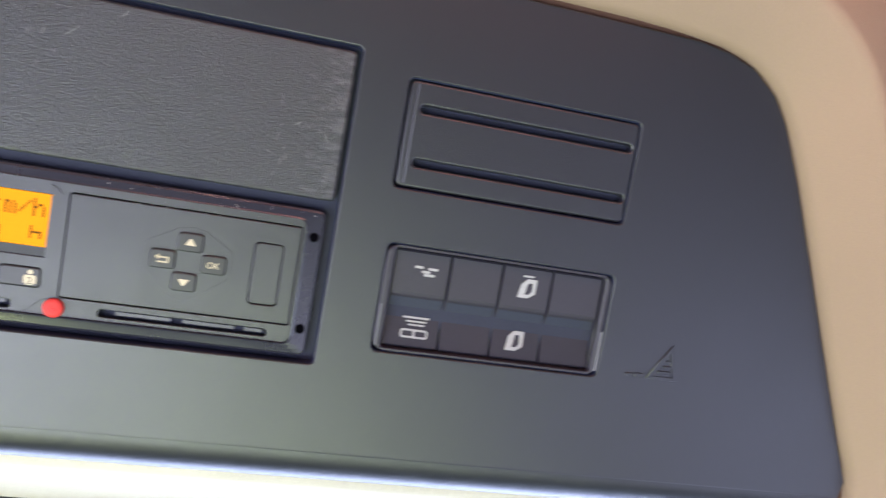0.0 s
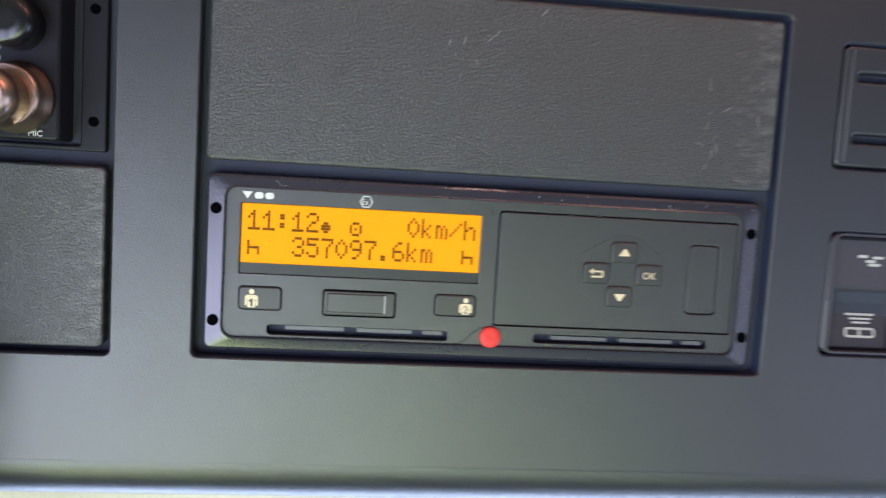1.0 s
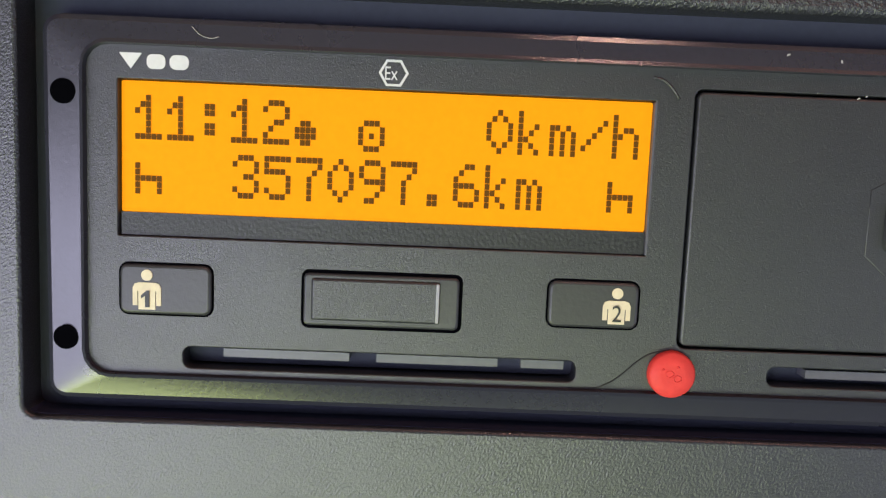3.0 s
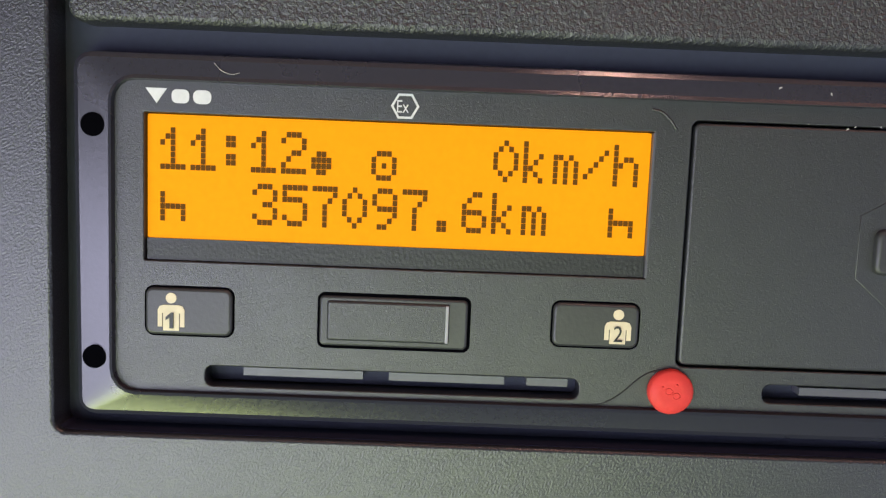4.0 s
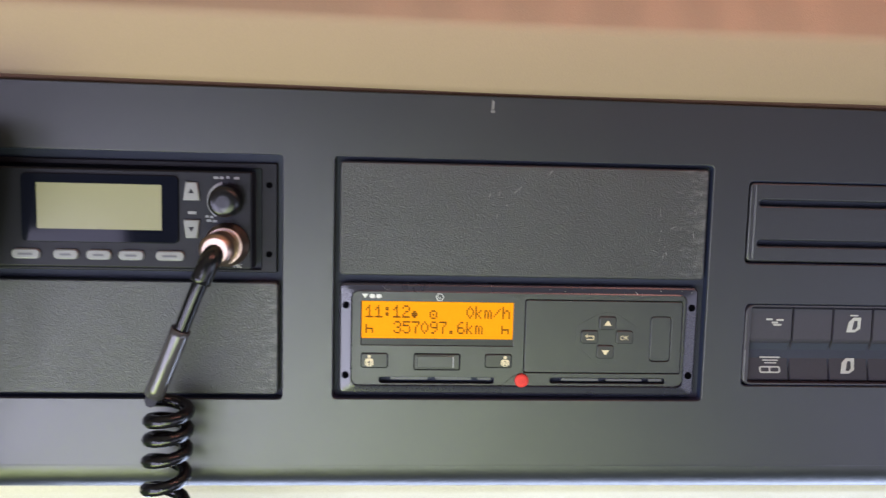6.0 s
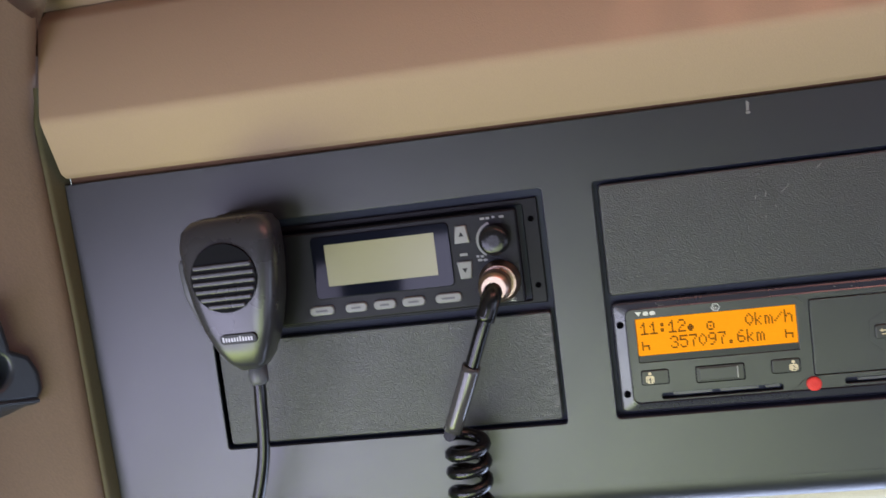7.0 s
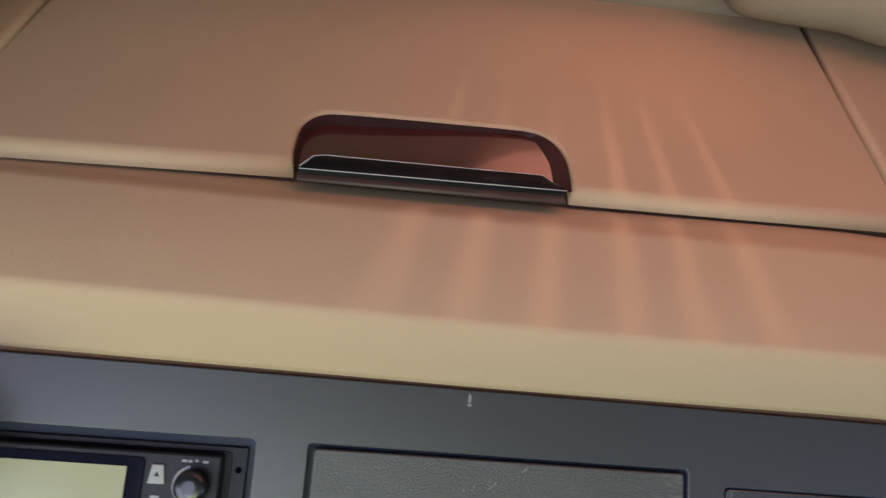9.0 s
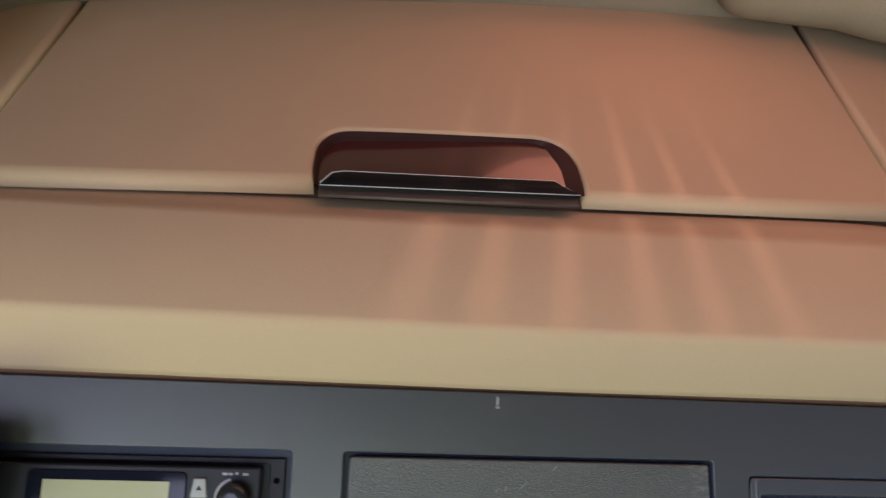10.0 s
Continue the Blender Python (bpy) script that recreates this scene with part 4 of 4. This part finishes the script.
part("lint_fibre", tube(spline([(-0.0727, 0.0008, 1.7270), (-0.0714, 0.0003, 1.7258), (-0.0698, 0.0001, 1.7253), (-0.0686, 0.0003, 1.7256)], 4), 0.00005, 5), DUST, tacho, "pale lint fibre")
# curved ridge beside the drawer, worn nick and a few specks of dust
part("moulded_ridge", tube(spline([(-0.0052, FRONT - 0.0001, 1.7226), (-0.0036, FRONT - 0.0001, 1.7222), (-0.0022, FRONT - 0.0001, 1.7210), (-0.0012, FRONT - 0.0001, 1.7196)], 5), 0.00022, 6), TFACE, tacho)
rng = random.Random(5)
bm = bmesh.new()
for k in range(26):
    x, z, w = rng.uniform(0.010, 0.090), rng.choice((1.7262, 1.7215, 1.7250)) + rng.uniform(-0.0012, 0.0012), rng.uniform(0.0001, 0.00028)
    a = rng.uniform(0, 3.1)
    y = FRONT - 0.0014
    bm.faces.new([bm.verts.new((x + w * u * math.cos(a) - w * 0.5 * v * math.sin(a), y, z + w * u * math.sin(a) + w * 0.5 * v * math.cos(a))) for u, v in ((-1, -1), (1, -1), (1.3, 0.4), (-0.2, 1))])
part("dust_specks", bm, DUST, tacho, "pale specks of dust")

# ---------------------------------------------------------------- two-way radio
radio = thing("two_way_radio", (-0.215, 0.01, 1.73), "black two-way radio with an unlit display in a mounting plate", "radio")
part("mounting_plate", plate([rrect(-0.3105, 1.7310, -0.1250, 1.7905, 0.0015)], 0.006, 0.018, 0.0008), RADIO, radio)
bm = plate([rrect(-0.3090, 1.7325, -0.1265, 1.7880, 0.001), rrect(-0.3060, 1.7342, -0.1345, 1.7850, 0.001)], 0.0035, 0.010, 0.0006)
part("plate_flange", bm, RADIO, radio)
# black discs again, painting the depth of the plate's holes
for z in (1.7770, 1.7420):
    part("removal_hole_disc", plate([disc(-0.1305, z, 0.0016, 16)], 0.0031, 0.006), VOID, radio)
    part("removal_hole_disc", plate([disc(-0.3075, z, 0.0016, 16)], 0.0031, 0.006), VOID, radio)
RY = -0.006
part("body", plate([rrect(-0.2900, 1.7350, -0.1375, 1.7835, 0.0015)], RY, 0.012, 0.001), RADIO, radio)
part("display_window", plate([rrect(-0.2475, 1.7475, -0.1728, 1.7808, 0.0025)], RY - 0.0012, 0.0, 0.0004), GLASS, radio, "glossy black display window")
part("lcd", plate([rrect(-0.2400, 1.7540, -0.1808, 1.7762, 0.0002)], RY - 0.0014, 0.0, 0.0), LCD, radio, "unlit pale green display")
for a, b in ((-0.2525, -0.2390), (-0.2328, -0.2208), (-0.2172, -0.2052), (-0.2018, -0.1895), (-0.1840, -0.1700)):
    k = part("key", plate([rrect(a, 1.7390, b, 1.7440, 0.0022)], RY - 0.0018, 0.0, 0.0008, 3), RKEY, radio, "pale grey key")
    part("key_print", flat([rrect(a + 0.0035, 1.7409, b - 0.0035, 1.7419, 0.0002)], RY - 0.0020), SLOT, k)
for z, s in ((1.7690, 1), (1.7505, -1)):
    w0, w1 = (0.0040, 0.0028) if s > 0 else (0.0028, 0.0040)
    k = part("arrow_key", plate([[(-0.1665 - w0, z), (-0.1665 + w0, z), (-0.1665 + w1, z + 0.0090), (-0.1665 - w1, z + 0.0090)]], RY - 0.0018, 0.0, 0.0007, 3), RKEY, radio, "pale grey arrow key")
    part("key_print", flat([[(-0.1679, z + 0.0045 - s * 0.001), (-0.1665, z + 0.0045 + s * 0.0014), (-0.1651, z + 0.0045 - s * 0.001)]], RY - 0.0020), RADIO, k)
part("printed_label", flat([rrect(-0.1685, 1.7622, -0.1645, 1.7636, 0.0002)], RY - 0.0002), FAINT, radio)
ring = [(-0.1495 + r * math.cos(radians(a)), 1.7690 + r * math.sin(radians(a))) for r, seq in ((0.0097, range(105, 236, 10)), (0.0085, range(235, 104, -10))) for a in seq]
part("volume_scale", flat([ring], RY - 0.0002), FAINT, radio)
bm = bmesh.new()
for x0, x1, z in ((-0.1560, -0.1536, 1.7797), (-0.1530, -0.1512, 1.7797), (-0.1498, -0.1484, 1.7800), (-0.1462, -0.1436, 1.7797), (-0.1600, -0.1585, 1.7606), (-0.1578, -0.1562, 1.7604), (-0.1595, -0.1572, 1.7586), (-0.1566, -0.1545, 1.7584)):
    flat([rrect(x0, z, x1, z + 0.0012, 0.0002)], RY - 0.0002, bm=bm)
part("printed_label", bm, FAINT, radio)
part("knob", lathe(-0.1495, 1.7690, [(0.0078, RY), (0.0076, RY - 0.008), (0.0070, RY - 0.0095), (0.0055, RY - 0.0102), (0.0030, RY - 0.0105)], 28), KNOB, radio)
part("socket", lathe(-0.1495, 1.7475, [(0.0108, RY), (0.0108, RY - 0.002), (0.0098, RY - 0.003), (0.0094, RY - 0.008), (0.0088, RY - 0.0095)], 32), TINTED_CHROME, radio, "chrome microphone socket")
part("printed_label", lettering("MIC", -0.1465, 1.7362, 0.0018, RY - 0.0003), WHITE, radio)

# ---------------------------------------------------------------- hand microphone and its cord
mic = thing("hand_microphone", (-0.277, -0.02, 1.722), "dark grey hand microphone hanging on its clip", "microphone")


def ring(z, x0, x1, y0, y1, e=3.2, n=36):
    cx, cy, a, b = (x0 + x1) / 2, (y0 + y1) / 2, (x1 - x0) / 2, (y1 - y0) / 2
    out = []
    for k in range(n):
        t = 2 * math.pi * k / n
        c, s = math.cos(t), math.sin(t)
        w = math.copysign(abs(s) ** (2 / e), s)
        out.append((cx + a * (1 - 0.11 * (w + 1)) * math.copysign(abs(c) ** (2 / e), c), cy + b * w, z))
    return out


def loft(sections, e=4.5):
    bm = grid([ring(*s, e=e) for s in sections], close=True)
    bm.verts.ensure_lookup_table()
    bm.faces.new(bm.verts[:36]), bm.faces.new(bm.verts[-36:])
    bmesh.ops.recalc_face_normals(bm, faces=bm.faces)
    return bm


shell = [(1.7980, -0.2905, -0.2615, -0.036, -0.014), (1.7966, -0.2970, -0.2550, -0.041, -0.011), (1.7920, -0.3015, -0.2508, -0.0445, -0.010), (1.7850, -0.3030, -0.2498, -0.046, -0.010), (1.7700, -0.3020, -0.2505, -0.047, -0.010), (1.7550, -0.2992, -0.2528, -0.047, -0.010), (1.7420, -0.2950, -0.2562, -0.0465, -0.011), (1.7320, -0.2902, -0.2600, -0.045, -0.012), (1.7245, -0.2852, -0.2640, -0.042, -0.015), (1.7200, -0.2805, -0.2680, -0.038, -0.019)]
shell = [(z, a - 0.0030, b - 0.0030, c, d) for z, a, b, c, d in shell]
part("shell", loft(shell), MIC, mic)
FY = -0.0474
# proud near-black disc stands in for shade between the grille bars
part("grille_dark_disc", plate([disc(-0.2800, 1.7680, 0.0172, 32)], FY, FY + 0.004, 0.0004), GRILLE, mic)
for z in (1.7742, 1.7702, 1.7662, 1.7622, 1.7582, 1.7544):
    h = math.sqrt(max(0.0, 0.0172 ** 2 - (z - 1.7680) ** 2)) - 0.0008
    part("grille_bar", plate([rrect(-0.2800 - h, z - 0.0013, -0.2800 + h, z + 0.0012, 0.0008)], FY - 0.0010, FY + 0.002, 0.0007, 2), MIC, mic)
badge = part("name_plate", plate([rrect(-0.2865, 1.7350, -0.2675, 1.7400, 0.0022)], -0.0472, -0.044, 0.0003), BLACK, mic, "small dark name plate")
bm = bmesh.new()
for k in range(11):
    flat([rrect(-0.2850 + k * 0.00146, 1.7364, -0.2842 + k * 0.00146, 1.7384 + 0.0005 * (k in (0, 6)), 0.0001)], -0.0474, bm=bm)
part("plate_print", bm, SILVER, badge, "unreadable silver print")
part("talk_key", loft([(1.7790, -0.3065, -0.3020, -0.037, -0.017), (1.7760, -0.3085, -0.3020, -0.038, -0.016), (1.7600, -0.3075, -0.2985, -0.038, -0.016), (1.7450, -0.3025, -0.2935, -0.036, -0.017), (1.7420, -0.3000, -0.2925, -0.035, -0.018)]), SLOT, mic, "grey talk key")
relief = part("cord_relief", lathe(0, 0, [(0.0050, 0.0), (0.0050, 0.010), (0.0040, 0.012)], 20), SLOT, mic, "grey rubber cord relief")
relief.data.transform(Matrix.Translation(Vector((-0.2765, -0.030, 1.7225)) - ORIGIN[mic]) @ Matrix.Rotation(radians(-90), 4, "X") @ Matrix.Translation(ORIGIN[mic]))
solo("microphone_clip", box(-0.2970, -0.011, 1.755, -0.2710, 0.007, 1.799, 0.002), BLACK, "black clip behind the hand microphone", "clip")

cord = thing("coiled_cord", (-0.182, -0.02, 1.67), "black coiled microphone cord", "cord")
part("plug", lathe(-0.1510, 1.7465, [(0.0085, RY - 0.0090), (0.0080, RY - 0.0190), (0.0060, RY - 0.0215)], 28), TINTED_CHROME, cord, "chrome cord plug")
part("plug_elbow", tube(spline([(-0.1512, RY - 0.018, 1.7460), (-0.1530, RY - 0.024, 1.7415), (-0.1570, RY - 0.025, 1.7320)], 5), 0.0050, 14), RUBBER, cord)
part("cord_lead", tube(spline([(-0.1525, RY - 0.0235, 1.7420), (-0.1590, RY - 0.024, 1.7270), (-0.1665, RY - 0.022, 1.7090), (-0.1730, RY - 0.020, 1.6940)], 5), 0.0036, 12), RUBBER, cord)
part("cord_sleeve", tube(spline([(-0.1665, RY - 0.022, 1.7095), (-0.1730, RY - 0.020, 1.6940), (-0.1810, RY - 0.016, 1.6760)], 5), 0.0048, 14), SLEEVE, cord, "clear shrink sleeve")
coil, turns, per = [], 19, 16
axis = spline([(-0.1745, -0.020, 1.6720), (-0.1760, -0.020, 1.6400), (-0.1790, -0.022, 1.590), (-0.1850, -0.035, 1.540), (-0.205, -0.04, 1.495), (-0.240, -0.04, 1.480), (-0.275, -0.04, 1.505)], 10)
for k in range(turns * per + 1):
    f = k / (turns * per) * (len(axis) - 1)
    i = min(int(f), len(axis) - 2)
    p = axis[i].lerp(axis[i + 1], f - i)
    d = (axis[i + 1] - axis[i]).normalized()
    a = Vector((0, 1, 0)).cross(d).normalized()
    b = d.cross(a)
    t = 2 * math.pi * k / per
    coil.append(p + 0.0090 * (a * math.cos(t) + b * math.sin(t)))
part("cord_coil", tube(coil, 0.0033, 8), RUBBER, cord)
part("cord_tail", tube(spline([(-0.2765, -0.030, 1.716), (-0.2775, -0.030, 1.700), (-0.2810, -0.028, 1.672), (-0.2895, -0.026, 1.645), (-0.3000, -0.024, 1.622), (-0.292, -0.030, 1.606), (-0.276, -0.036, 1.612)], 6), 0.0033, 12), RUBBER, cord)

# ---------------------------------------------------------------- unseen amber lamp, its hood slotted to throw streaks
lampt = thing("streak_lamp", (0.08, -0.10, 2.245), "unseen amber lamp hood, slotted to throw light streaks on the header", "lamp")
L, C = Vector(LAMP), Vector((0.100, 0.425, 2.489))
A = (C - L).normalized()
U = Vector((1, 0, 0)).cross(A).normalized()
if U.z > 0:
    U = -U
X = A.cross(U)
if X.x < 0:
    X = -X


def turn_about(p):
    q = Vector(p) - L
    return math.atan2(q.dot(X), q.dot(U))


gaps = sorted((turn_about((x, -0.02, 1.857)), w) for x, w in ((-0.073, 0.050), (-0.031, 0.045), (0.013, 0.040), (0.059, 0.045), (0.096, 0.040), (0.138, 0.040)))
def along(v):
    """Where the light towards that height of the flap passes the hood."""
    q = TILTED @ Vector((0.05, -0.006, v)) - L
    s = q.dot(A)
    return s * 0.06 / (q - A * s).length


stops = [-0.30, along(-0.10), along(0.02), along(0.07), along(0.12), along(0.16), 0.30]
wide = [1.3, 1.2, 0.50, 0.17, 0.05, 0.0, 0.0]
walls = [(-1.6, 0.0)] + gaps + [(1.6, 0.0)]
for (ga, wa), (gb, wb) in zip(walls, walls[1:]):
    rows = []
    for k in range(7):
        rows.append([])
        for s_, f in zip(stops, wide):
            a, b = ga + wa / 2 * f, gb - wb / 2 * f
            t = a + (b - a) * k / 6
            rows[-1].append(L + 0.06 * (U * math.cos(t) + X * math.sin(t)) + A * s_)
    part("hood_louvre", grid(rows), BLACK, lampt)

# padded roll of the headliner
pad_line = [TILTED @ Vector((x, -0.073, v)) for x, v in ((0.1965, 0.269), (0.1967, 0.269), (0.1980, 0.268), (0.2010, 0.268), (0.2060, 0.267), (0.2230, 0.267), (0.264, 0.262), (0.290, 0.253), (0.316, 0.238), (0.37, 0.217), (0.53, 0.190), (0.80, 0.180))]
solo("headliner_pad", tube(pad_line, [0.046, 0.050, 0.0545, 0.0575, 0.059] + [0.060] * 2 + [0.058] * 5, 32), LINER, "beige padded roll of the headliner", "padding")
